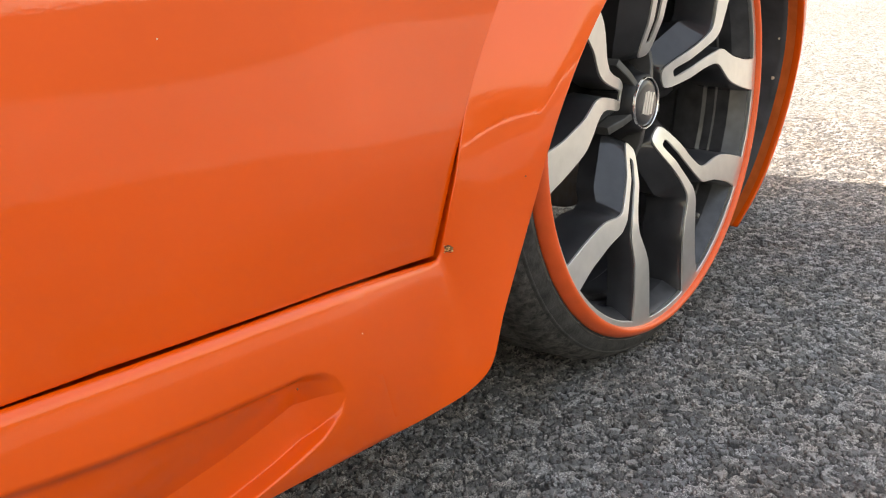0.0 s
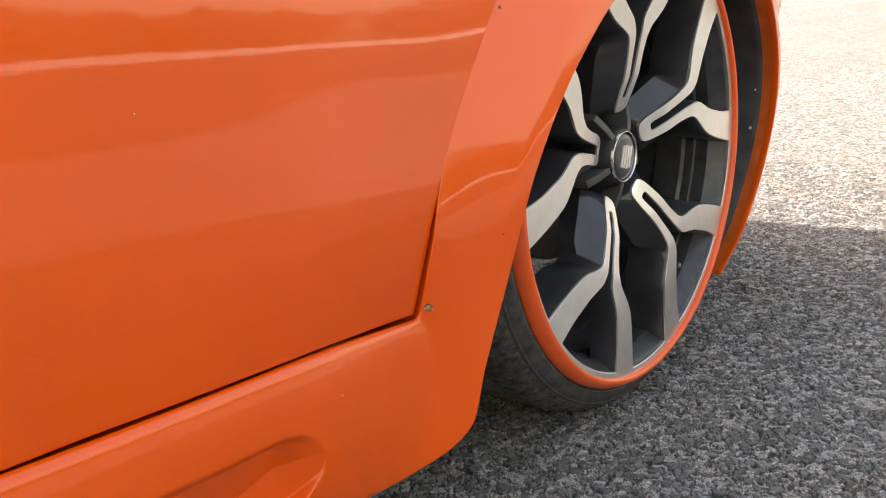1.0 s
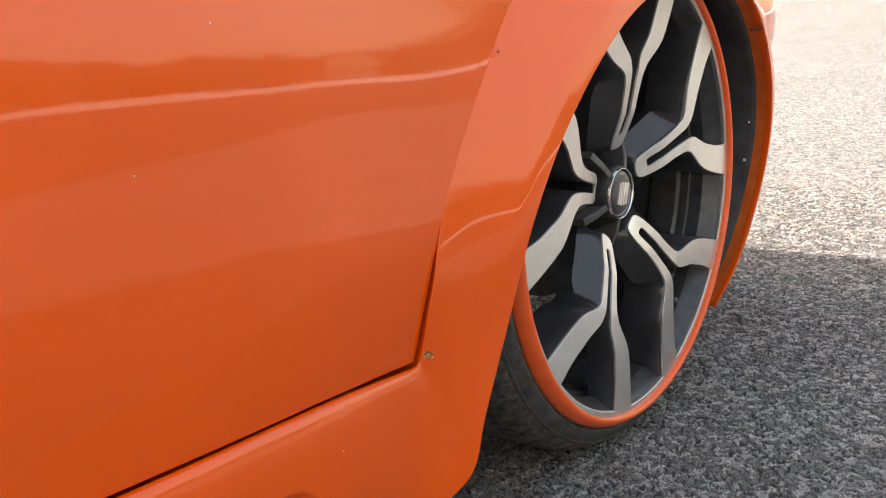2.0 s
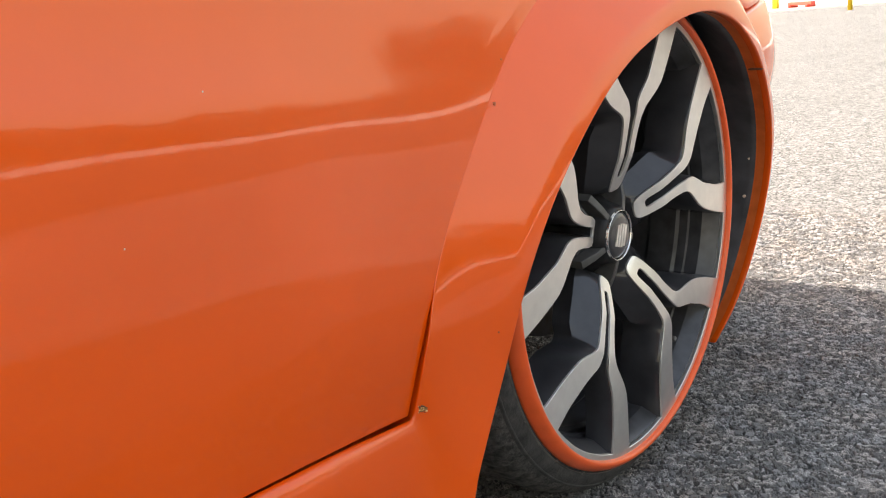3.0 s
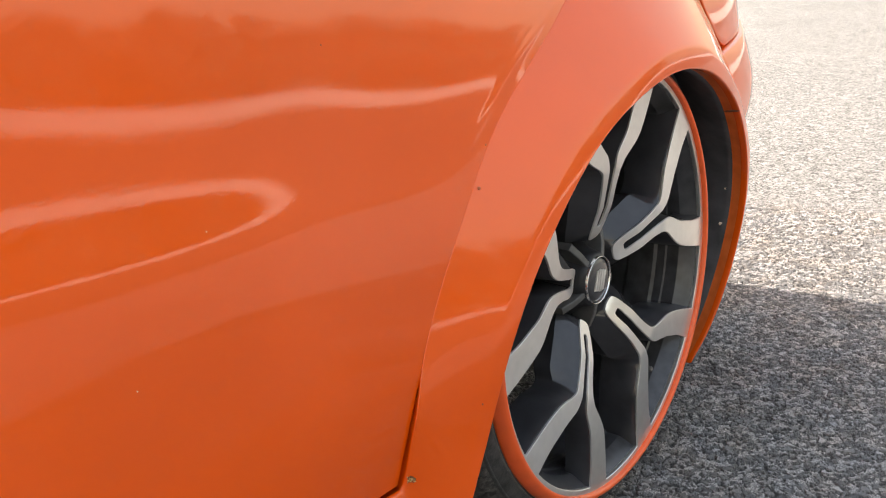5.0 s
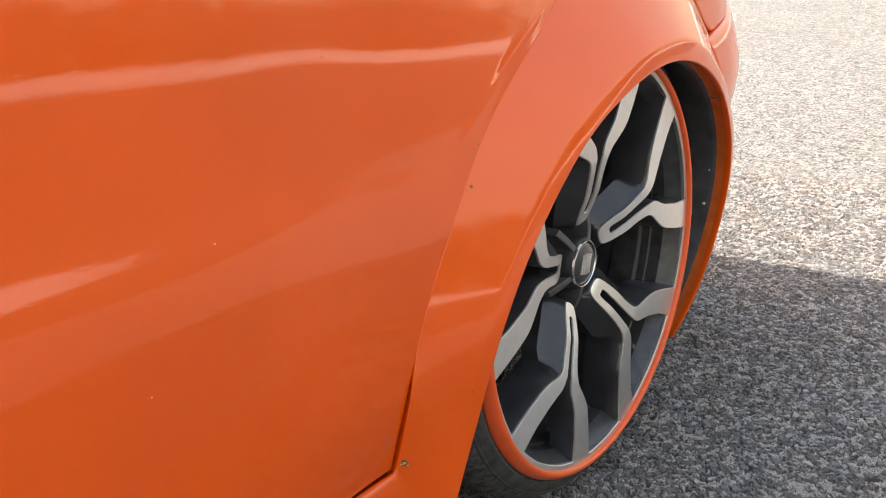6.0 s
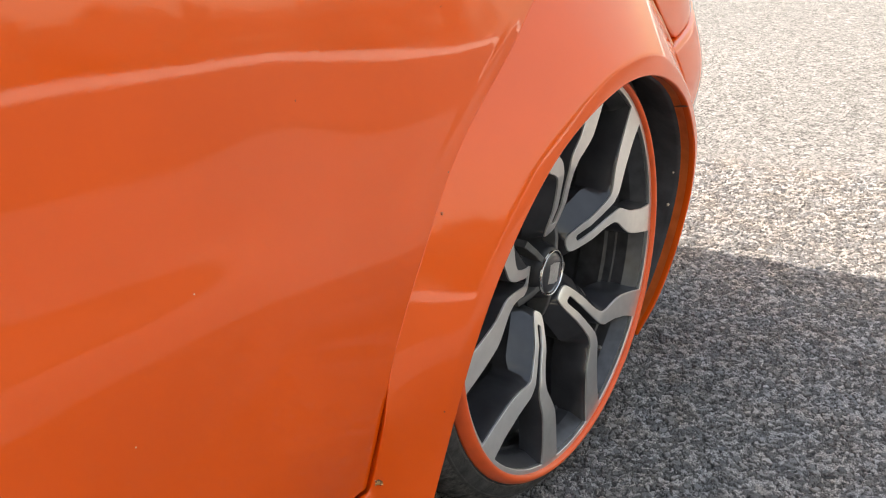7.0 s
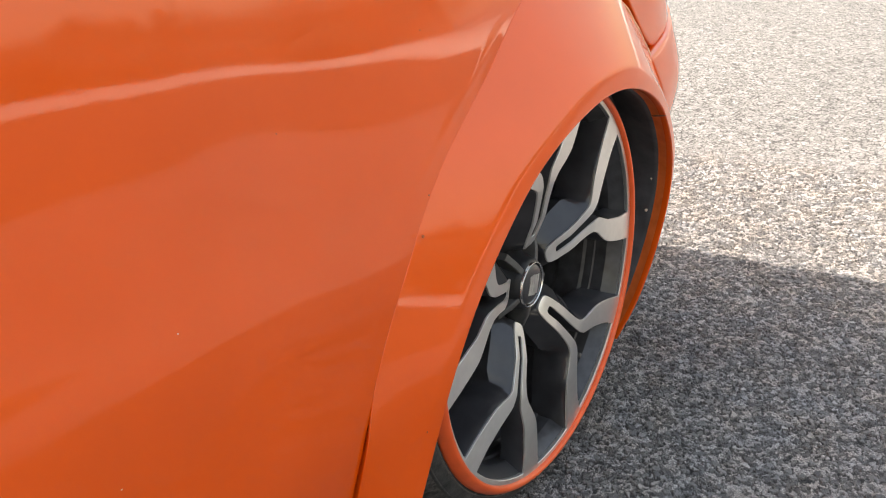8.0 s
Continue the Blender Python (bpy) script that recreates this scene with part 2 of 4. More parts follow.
def face_out(me, want=(0, -1, 0)):
    """Turn all faces over when most of them look away from a wanted direction."""
    w = Vector(want)
    if sum(p.normal.dot(w) * p.area for p in me.polygons) < 0:
        me.flip_normals()
    return me


def put(name, me, parent=None, label="", m=None):
    ob = new(name, me)
    if m is not None:
        ob.matrix_basis = m
    if parent is not None:
        ob.parent = parent
    if label:
        ob["label"] = label
    return ob


def part(name, bm, mat, parent, label="", m=None, smooth=False):
    me = bpy.data.meshes.new(name)
    bmesh.ops.recalc_face_normals(bm, faces=bm.faces[:])
    for f in bm.faces:
        f.smooth = smooth
    bm.to_mesh(me)
    bm.free()
    me.materials.append(mat)
    return put(name, me, parent, label, m)


def box_bm(x0, x1, y0, y1, z0, z1, bevel=0.0, seg=2):
    bm = bmesh.new()
    bmesh.ops.create_cube(bm, size=1)
    for v in bm.verts:
        v.co = Vector(((x0 + x1) / 2 + v.co.x * (x1 - x0), (y0 + y1) / 2 + v.co.y * (y1 - y0), (z0 + z1) / 2 + v.co.z * (z1 - z0)))
    if bevel:
        bmesh.ops.bevel(bm, geom=bm.edges[:], offset=bevel, segments=seg, profile=0.5, affect="EDGES")
    return bm


def revolve(prof, steps=96):
    """Points of a profile of (radius, w) turned round the wheel's axle; w looks outward, along -y."""
    a = np.linspace(0, 2 * np.pi, steps, endpoint=False)
    pr = np.asarray(prof, float)
    return np.stack([np.outer(np.cos(a), pr[:, 0]), -np.tile(pr[:, 1], (steps, 1)), np.outer(np.sin(a), pr[:, 0])], -1)


def smooth(a, b, x):
    t = np.clip((np.asarray(x, float) - a) / (b - a), 0, 1)
    return t * t * (3 - 2 * t)


def spline(xs, ys, x):
    """A smooth curve through the knots (Catmull-Rom with monotone knots)."""
    xs, ys = np.asarray(xs, float), np.asarray(ys, float)
    m = np.gradient(ys, xs, axis=0)
    x = np.clip(np.asarray(x, float), xs[0], xs[-1])
    k = np.clip(np.searchsorted(xs, x, side="right") - 1, 0, len(xs) - 2)
    h = xs[k + 1] - xs[k]
    t = (x - xs[k]) / h
    if ys.ndim > 1:
        h, t = h[..., None], t[..., None]
    return (2 * t**3 - 3 * t**2 + 1) * ys[k] + (t**3 - 2 * t**2 + t) * h * m[k] + (-2 * t**3 + 3 * t**2) * ys[k + 1] + (t**3 - t**2) * h * m[k + 1]


# ---- ground: one sheet of chipped asphalt ----
def spaced(a, b, step, far, grow=1.22):
    mid = list(np.arange(a, b, step))
    lo, hi, s = [a - step], [mid[-1] + step], step
    while hi[-1] < far:
        s *= grow
        hi.append(hi[-1] + s)
        lo.append(lo[-1] - s)
    return np.array(lo[::-1] + mid + hi)


def cells(X, Y, size, seed):
    """Distances to the nearest and second stone centre on a jittered lattice, a random number for the nearest, and the slope of its top."""
    rng = np.random.RandomState(seed)
    tab = rng.rand(64, 64, 3)
    gx, gy = np.floor(X / size).astype(int), np.floor(Y / size).astype(int)
    d1, d2, rid = np.full(X.shape, 9.0), np.full(X.shape, 9.0), np.zeros(X.shape)
    lean = np.zeros(X.shape)
    for i in (-1, 0, 1):
        for j in (-1, 0, 1):
            q = tab[(gx + i) % 64, (gy + j) % 64]
            d = np.hypot((gx + i + q[..., 0]) * size - X, (gy + j + q[..., 1]) * size - Y) / size
            near = d < d1
            d2 = np.where(near, d1, np.minimum(d2, d))
            rid = np.where(near, q[..., 2], rid)
            a = q[..., 2] * 61.0
            lean = np.where(near, ((gx + i + q[..., 0]) * size - X) * np.cos(a) + ((gy + j + q[..., 1]) * size - Y) * np.sin(a), lean)
            d1 = np.where(near, d, d1)
    return d1, d2, rid, lean


gx = spaced(-0.58, 1.72, 0.0018, 400, 1.14)
gy = spaced(-0.60, 0.52, 0.0018, 400, 1.14)
GX, GY = np.meshgrid(gx, gy, indexing="ij")
wx, wy = 0.0020 * np.sin(GY * 410 + 3 * np.sin(GX * 150)), 0.0020 * np.sin(GX * 390 + 3 * np.sin(GY * 170))
d1, d2, rid, dlean = cells(GX + wx, GY + wy, 0.0118, 3)
e1, e2, eid, elean = cells(GX + 3.1 + wx, GY + 1.7 - wy, 0.0078, 5)
f1, f2, fid, flean = cells(GX + 5.3, GY + 2.9, 0.0052, 7)
near = smooth(-0.57, -0.53, GX) * (1 - smooth(1.50, 1.71, GX)) * smooth(-0.59, -0.55, GY) * (1 - smooth(0.40, 0.51, GY))
rs = np.random.RandomState(11)


def rough(shape, r):
    """Random values with neighbours blended over r steps."""
    a = rs.rand(*shape)
    for _ in range(2):
        a = sum(np.roll(a, k, 0) for k in range(-r, r + 1)) / (2 * r + 1)
        a = sum(np.roll(a, k, 1) for k in range(-r, r + 1)) / (2 * r + 1)
    return (a - a.mean()) / a.std()


ro1, ro2 = rough(GX.shape, 1), rough(GX.shape, 3)
edge1, edge2 = d2 - d1 + 0.03 * ro1, e2 - e1 + 0.04 * ro1
pick1, pick2 = (rid > 0.46), (eid > 0.50)
flat1, flat2 = smooth(0.17, 0.29, edge1) * pick1, smooth(0.24, 0.40, edge2) * pick2
h1 = flat1 * (0.0010 + 0.0013 * ((rid * 13.7) % 1) + 0.12 * dlean)
h2 = flat2 * (0.0006 + 0.0011 * ((eid * 11.3) % 1) + 0.14 * elean)
grit = 0.0015 * fid * smooth(0.05, 0.3, f2 - f1) + 0.0006 * ro1 + 0.0004 * ro2
first = h1 >= h2
top = np.where(first, h1, h2)
stony = np.where(first, flat1, flat2) * smooth(0.0003, 0.0009, top)
joint = np.maximum((1 - smooth(0.13, 0.29, edge1)) * pick1, 0.9 * (1 - smooth(0.18, 0.40, edge2)) * pick2 * (1 - flat1)) * (1 - stony)
GZ = (np.maximum(top, 0) * stony + (grit - 0.0012 * joint) * (1 - 0.8 * stony) - 0.0030) * near
ground_me = face_out(grid_mesh("ground", np.stack([GX, GY, GZ], -1), asphalt, smooth=False), (0, 0, 1))
# where smooth stones show, their tone, the joints (bitumen with painted shade), and where the modelled stones end
tone = (np.where(first, rid, eid) * 7.3) % 1
for key, val in (("stony", stony), ("stone_tone", tone), ("joint", joint), ("modelled", near)):
    ground_me.attributes.new(key, "FLOAT", "POINT").data.foreach_set("value", val.reshape(-1).astype(np.float32))
ground = tagged(put("ground", ground_me), "coarse grey chipped asphalt, partly in shade", "asphalt", kind="structure")

# ---- the car's side surface ----
MID = 0.80  # the car's middle line, y


# lean of the panels (degrees, plus looks up) against height, at four places along the car
LEAN_X = (-0.70, -0.60, -0.475, -0.36)
LEAN_FOOT = ((0.10, -16), (0.20, -13), (0.25, -11), (0.32, -6))
LEAN_TOP = ((0.85, 12.5), (0.90, 17.5), (0.96, 30))
LEAN_A = ((0.380, -3.6), (0.460, -0.2), (0.495, 0.1), (0.510, 0.6), (0.525, 2.0), (0.535, 3.3), (0.548, 4.9), (0.558, 8.1), (0.566, 9.8), (0.576, 9.7), (0.598, 6.0), (0.630, 3.1), (0.660, 2.7), (0.680, 3.3), (0.712, 4.2), (0.744, 5.8), (0.795, 8.8))
LEAN_B = ((0.380, -0.4), (0.460, 1.8), (0.495, 1.9), (0.510, 3.0), (0.522, 4.0), (0.530, 5.0), (0.543, 7.2), (0.552, 9.5), (0.560, 10.0), (0.572, 8.8), (0.590, 6.0), (0.620, 4.1), (0.645, 3.9), (0.665, 4.2), (0.699, 4.9), (0.732, 6.7), (0.795, 9.6))
LEAN_C = ((0.380, 2.0), (0.460, 2.5), (0.488, 3.6), (0.500, 4.7), (0.515, 5.8), (0.525, 6.6), (0.536, 8.2), (0.544, 8.5), (0.555, 7.3), (0.575, 5.5), (0.590, 4.8), (0.615, 4.6), (0.643, 4.7), (0.673, 5.5), (0.700, 6.8), (0.719, 8.2), (0.745, 9.2), (0.795, 10.5))
LEAN_D = ((0.380, -0.2), (0.460, 2.5), (0.500, 4.3), (0.515, 5.4), (0.530, 5.2), (0.545, 5.1), (0.560, 4.8), (0.580, 4.4), (0.600, 4.8), (0.617, 5.4), (0.642, 5.7), (0.672, 7.5), (0.695, 8.1), (0.720, 9.1), (0.750, 9.8), (0.795, 10.5))
LEANS = [LEAN_FOOT + m + LEAN_TOP for m in (LEAN_A, LEAN_B, LEAN_C, LEAN_D)]
_z = np.arange(0.10, 0.961, 0.002)


def profile(leans):
    k = np.array(leans)
    a = np.radians(spline(k[:, 0], k[:, 1], _z))
    y = np.concatenate([[0], np.cumsum(np.tan((a[1:] + a[:-1]) / 2) * 0.002)])
    return y - 0.090 - np.interp(0.44, _z, y)


PROFILES = [profile(q) for q in LEANS]
TAPER_X = (-3.45, -3.3, -3.0, -2.6, -2.0, -1.2, -0.75, -0.6, -0.45, -0.3, -0.1, 0.28, 0.57, 0.66, 0.72, 0.75)
TAPER_Y = (0.55, 0.22, 0.08, 0.03, 0.005, 0.0, 0.0, 0.010, 0.026, 0.034, 0.044, 0.070, 0.135, 0.19, 0.29, 0.45)


def side(x, z):
    """y of the painted side at the length x and height z."""
    z = np.asarray(z, float)
    # a cubic through the four profiles, levelling off beyond them
    u = (np.asarray(x, float) + 0.53) / 0.30
    u = -0.53 + 0.235 * u / (1 + np.abs(u) ** 6) ** (1 / 6)
    y = 0.0
    for i in range(4):
        w = 1.0
        for j in range(4):
            if j != i:
                w = w * (u - LEAN_X[j]) / (LEAN_X[i] - LEAN_X[j])
        y = y + w * np.interp(z, _z, PROFILES[i])
    # tucked in towards the lower corner by the wheel
    y = y + 0.020 * (1 - smooth(0.17, 0.58, z)) * smooth(-0.85, -0.45, x)
    return y + spline(TAPER_X, TAPER_Y, x)


car = tagged(new("car"), "orange hatchback with wide wheel-arch flares parked on asphalt", "car")


def flip(P, far):
    """The same points on the car's far side."""
    P = np.array(P, float)
    if far:
        P[..., 1] = 2 * MID - P[..., 1]
    return P


def panel(name, left, right, low, top, mat, parent, label="", far=False, nu=60, nv=60, sink=0.0, lip=0.022):
    """A pressed sheet on the side surface between x = left(z)..right(z) and z = low(x)..top(x), with rounded, folded edges."""
    u, v = np.linspace(0, 1, nu), np.linspace(0, 1, nv)
    U, V = np.meshgrid(u, v, indexing="ij")
    X = np.full(U.shape, 0.5 * (left(0.5) + right(0.5)))
    for _ in range(6):
        Z = low(X) + V * (top(X) - low(X))
        X = left(Z) + U * (right(Z) - left(Z))
    Yv = side(X, Z) + sink
    if name == "rear_door":
        # a faint pressed ridge along the flare
        Yv = Yv - 0.0006 * np.exp(-(((X - flare_x(Z) + 0.032) / 0.007) ** 2)) * smooth(0.54, 0.58, Z) * (1 - smooth(0.655, 0.69, Z))
    if name == "rear_bumper_side":
        Yv = Yv - 0.020 * np.exp(-((Z - 0.490) / 0.075) ** 2)
    P = np.stack([X, Yv, Z], -1)
    rows = [P]
    for out, deep in ((0.0012, 0.0006), (0.0024, 0.0024), (0.0026, lip)):
        Q = rows[0]
        a, b = P[0] + [-out, deep, 0], P[-1] + [out, deep, 0]
        rows[0] = np.concatenate([a[None], Q, b[None]])
    P2 = rows[0]
    cols = P2
    for out, deep in ((0.0012, 0.0006), (0.0024, 0.0024), (0.0026, lip)):
        a, b = P2[:, 0] + [0, 0, -out], P2[:, -1] + [0, 0, out]
        a[:, 1], b[:, 1] = np.maximum(a[:, 1], P2[:, 0, 1] + deep), np.maximum(b[:, 1], P2[:, -1, 1] + deep)
        cols = np.concatenate([a[:, None], cols, b[:, None]], 1)
    return put(name, face_out(grid_mesh(name, flip(cols, far), mat), (0, 1 if far else -1, 0)), parent, label)


# outer edge of the rear flare: x against z up the door, and the whole run as (x, z)
FLARE_Z = (0.100, 0.257, 0.308, 0.357, 0.413, 0.456, 0.504, 0.549, 0.588, 0.617, 0.647, 0.698, 0.746)
FLARE_X = (-0.483, -0.443, -0.433, -0.419, -0.391, -0.360, -0.324, -0.282, -0.224, -0.181, -0.125, -0.033, 0.080)


def flare_x(z):
    return spline(FLARE_Z, FLARE_X, z)


def sill_z(x):
    return np.interp(x, (-2.1, -0.952, -0.850, -0.784, -0.697, -0.582, -0.439), (0.3145, 0.3045, 0.2968, 0.2933, 0.2854, 0.2740, 0.2557))



const = lambda c: (lambda q: np.full(np.shape(q), float(c)))

for far in (False, True):
    panel("rear_door", const(-1.08), lambda z: flare_x(z) - 0.0045 + 0.0030 * smooth(0.26, 0.36, z) + 0.014 * smooth(0.34, 0.42, z), lambda x: sill_z(x) + 0.004, const(0.93), paint, car, "glossy orange rear door" if not far else "", far, 110 if not far else 40, 130 if not far else 40)
    panel("front_door", const(-2.10), const(-1.088), lambda x: sill_z(x) + 0.004, const(0.93), paint, car, "", far, 50, 50)
    panel("front_wing", const(-3.34), const(-2.108), const(0.68), lambda x: 0.93 - 0.10 * np.clip((-2.2 - np.asarray(x, float)), 0, 2), paint, car, "", far, 50, 30)
    panel("rear_quarter_panel", lambda z: flare_x(np.clip(z, 0.66, 0.757)) + 0.006, const(0.66), lambda x: 0.562 + 0.10 * (x - 0.38) + 0.17 * (1 - smooth(0.20, 0.40, x)), const(0.93), paint, car, "glossy orange rear quarter panel" if not far else "", far, 60, 40)
    panel("rear_bumper_side", lambda z: np.interp(z, (0.10, 0.19, 0.30, 0.42, 0.533, 0.56), (0.388, 0.424, 0.438, 0.416, 0.357, 0.338)), const(0.742), const(0.17), lambda x: 0.556 + 0.10 * (x - 0.38), paint, car, "orange rear bumper corner" if not far else "", far, 60, 40)
    panel("front_bumper_side", const(-3.43), const(-2.98), const(0.16), const(0.672), paint, car, "", far, 40, 30)

# ---- flare and skirt: one moulding along the sill, round the wheel opening and down behind it ----
# stations: run, outer edge (x, z), opening edge (x, y, z), share of flare (0 sill, 1 flare)
SILL_STATIONS = (
    (0, -2.02, 0.3135, -2.02, -0.085, 0.15, 0),
    (1, -1.3, 0.3075, -1.3, -0.088, 0.15, 0),
    (2, -0.9516, 0.3045, -0.9549, -0.07881, 0.1588, 0),
    (2.6, -0.7048, 0.286, -0.6952, -0.06922, 0.1499, 0),
    (3, -0.5694, 0.2726, -0.5463, -0.05659, 0.1328, 0),
    (3.3, -0.4788, 0.2595, -0.4701, -0.04905, 0.1234, 0.22),
    (3.5, -0.4495, 0.2559, -0.4299, -0.05568, 0.1292, 0.45),
)
ARCH_FRONT_STATIONS = (
    (3.65, -0.4444, 0.2574, -0.4103, -0.0631, 0.1431, 0.62),
    (3.9, -0.4402, 0.2731, -0.3901, -0.06853, 0.1923, 0.8),
    (4.2, -0.4312, 0.3191, -0.3546, -0.07356, 0.262, 0.93),
    (4.6, -0.4049, 0.3878, -0.3123, -0.08744, 0.3642, 1),
    (5, -0.3473, 0.472, -0.2427, -0.09, 0.4451, 1),
    (5.4, -0.2623, 0.5624, -0.1442, -0.09, 0.5166, 1),
    (5.8, -0.1495, 0.6336, -0.04624, -0.09, 0.5544, 1),
    (6.2, -0.009994, 0.7105, 0.05449, -0.09, 0.5707, 1),
)
ARCH_REAR_STATIONS = (
    (6.6, 0.1418, 0.7212, 0.15, -0.08675, 0.5567, 1),
    (7, 0.2837, 0.623, 0.2454, -0.0755, 0.5125, 1),
    (7.4, 0.3727, 0.5325, 0.3209, -0.06025, 0.4511, 1),
    (7.8, 0.4513, 0.4164, 0.3812, -0.041, 0.3793, 1),
    (8.2, 0.4505, 0.299, 0.4069, -0.023, 0.2955, 1),
    (8.6, 0.4355, 0.189, 0.3992, -0.001, 0.1944, 1),
    (9, 0.4005, 0.109, 0.369, 0.023, 0.1038, 1),
    (9.2, 0.3755, 0.069, 0.3447, 0.039, 0.06171, 1),
)
KIT = SILL_STATIONS + ARCH_FRONT_STATIONS + ARCH_REAR_STATIONS


def kit_moulding(far):
    k = np.array(KIT)
    runs = np.unique(np.concatenate([np.linspace(0, 2, 24), np.linspace(2, 3, 110), np.linspace(3, 9.2, 230)]))
    S = spline(k[:, 0], k[:, 1:], runs)
    n = 110
    P = np.zeros((len(runs), n + 8, 3))
    for i, (ox, oz, lx, ly, lz, fl) in enumerate(S):
        oy = float(side(ox, oz))
        crest = ly + 0.002
        # the scoop's upper edge, step and lip at this station; the rows of the mesh follow them
        xs = 0.5 * (ox + lx)
        zu = float(np.interp(xs, (-1.300, -0.864, -0.797, -0.713, -0.634, -0.615, -0.603, -0.596), (0.2635, 0.2570, 0.2475, 0.2390, 0.2320, 0.2264, 0.2178, 0.2006)))
        zl = float(np.interp(xs, (-1.300, -0.801, -0.700, -0.662, -0.627, -0.605, -0.595), (0.1418, 0.1418, 0.1562, 0.1633, 0.1722, 0.1853, 0.2005)))
        zc = zl + (zu - zl) * float(np.interp(xs, (-0.80, -0.70, -0.63, -0.603), (0.37, 0.42, 0.50, 0.50)))
        mouth = float(smooth(-0.595, -0.640, xs))
        knots = np.array([oz, max(zu, zc + 0.004), zc + 0.0012, zc - 0.0012, min(zl + 0.003, zc - 0.002), min(zl, zc - 0.003), lz - 0.0001])
        t = np.linspace(0, 1, n)
        if runs[i] < 3.05 and oz - lz > 0.05:
            even = np.clip((oz - knots) / (oz - lz), 0, 1)
            even[-1] = 1.0
            t = np.interp(np.arange(n), (0, 32, 62, 68, 88, 96, n - 1), np.maximum.accumulate(even))
        # sill: a rounded ledge under the door, a full belly, tucked in at the foot
        x, z = ox + (lx - ox) * t, oz + (lz - oz) * t
        lean = np.tan(np.radians(np.interp(t, (0, 0.015, 0.04, 0.08, 0.2, 0.5, 0.8, 1), (72, 48, 19, 9, 3, -1, -8, -14))))
        sy = oy - np.concatenate([[0], np.cumsum((lean[1:] + lean[:-1]) / 2 * np.diff(t))]) * max(oz - lz, 0.01)
        sy = sy + (ly - sy[-1]) * np.clip((t - 0.4) / 0.6, 0, 1) ** 2
        # flare: a slope that swells to a crest, then a narrow flat band at the opening edge
        turn_at = float(np.interp(runs[i], (4.2, 4.8, 5.4, 6.2, 7.0, 7.8, 9.2), (0.83, 0.80, 0.77, 0.825, 0.83, 0.79, 0.76)))
        ease = 1 - float(smooth(5.3, 6.2, runs[i]))
        rise = np.interp(t, (0, turn_at - 0.02 - 0.03 * ease, turn_at + 0.025 + 0.03 * ease, 1), (1.0, 0.97, 0.30 + 0.22 * ease, 0.06 + 0.30 * ease))
        g = np.concatenate([[0], np.cumsum((rise[1:] + rise[:-1]) / 2 * np.diff(t))])
        step = 0.005 * (1 - float(smooth(4.2, 4.6, runs[i]) * (1 - smooth(6.4, 6.9, runs[i]))))
        fy = oy - step + (crest - oy + step) * g / g[-1]
        y = sy * (1 - fl) + fy * fl
        # scoop pressed into the sill
        if runs[i] < 3.05:
            # a sloping back wall that meets a slanted floor in a crease, and a thin lip
            back = 0.006 * smooth(0, 0.010, zu - z) + 0.0165 * np.clip((zu - z) / np.maximum(zu - zc, 1e-4), 0, 1)
            floor = 0.0155 + 0.0070 * np.clip((z - zl) / np.maximum(zc - zl, 1e-4), 0, 1)
            deep = np.where(z > zc, back, floor) * smooth(zl - 0.0005, zl + 0.0030, z) * (z < zu)
            y = y + mouth * deep
        P[i, 4:4 + n] = np.stack([x, y, z], -1)
        # edge against the body: a thin rounded rim that dives in
        inward = np.array([lx - ox, 0, lz - oz]) / math.hypot(lx - ox, lz - oz)
        for k, (deep, under) in enumerate(((0.030, 0.006), (0.012, 0.005), (0.005, 0.003), (0.002, 0.0006))):
            P[i, k] = P[i, 4] + inward * under + [0, deep, 0]
        # opening edge: rolled in behind
        d = np.array([ox - lx, 0, oz - lz])
        d /= np.linalg.norm(d)
        e = P[i, 3 + n]
        P[i, 4 + n] = e + [0, 0.0025, 0] - d * 0.0012
        P[i, 5 + n] = e + [0, 0.010, 0] - d * 0.0008
        P[i, 6 + n] = e + [0, 0.017, 0] + d * 0.001
        P[i, 7 + n] = e + [0, 0.034, 0] + d * 0.003
    # closed end behind the wheel
    end = P[-1].copy()
    mid = end[4:4 + n].mean(0)
    caps = [mid + (end - mid) * s + np.array([-0.002, 0.004 * (1 - s), -0.006 * (1 - s * s)]) for s in (0.8, 0.4, 0.02)]
    return np.concatenate([P, np.array(caps)])


for far in (False, True):
    shell = flip(kit_moulding(far), far)
    me = face_out(grid_mesh("flare_and_skirt", shell[:, :-2], paint), (0, 1 if far else -1, 0))
    kit = put("flare_and_skirt", me, car, "orange moulded side skirt and wheel-arch flare" if not far else "")
    put("flare_return", grid_mesh("flare_return", shell[:, -3:], return_paint), kit, "orange rolled-in edge, its colour lightened for bounced light" if not far else "")


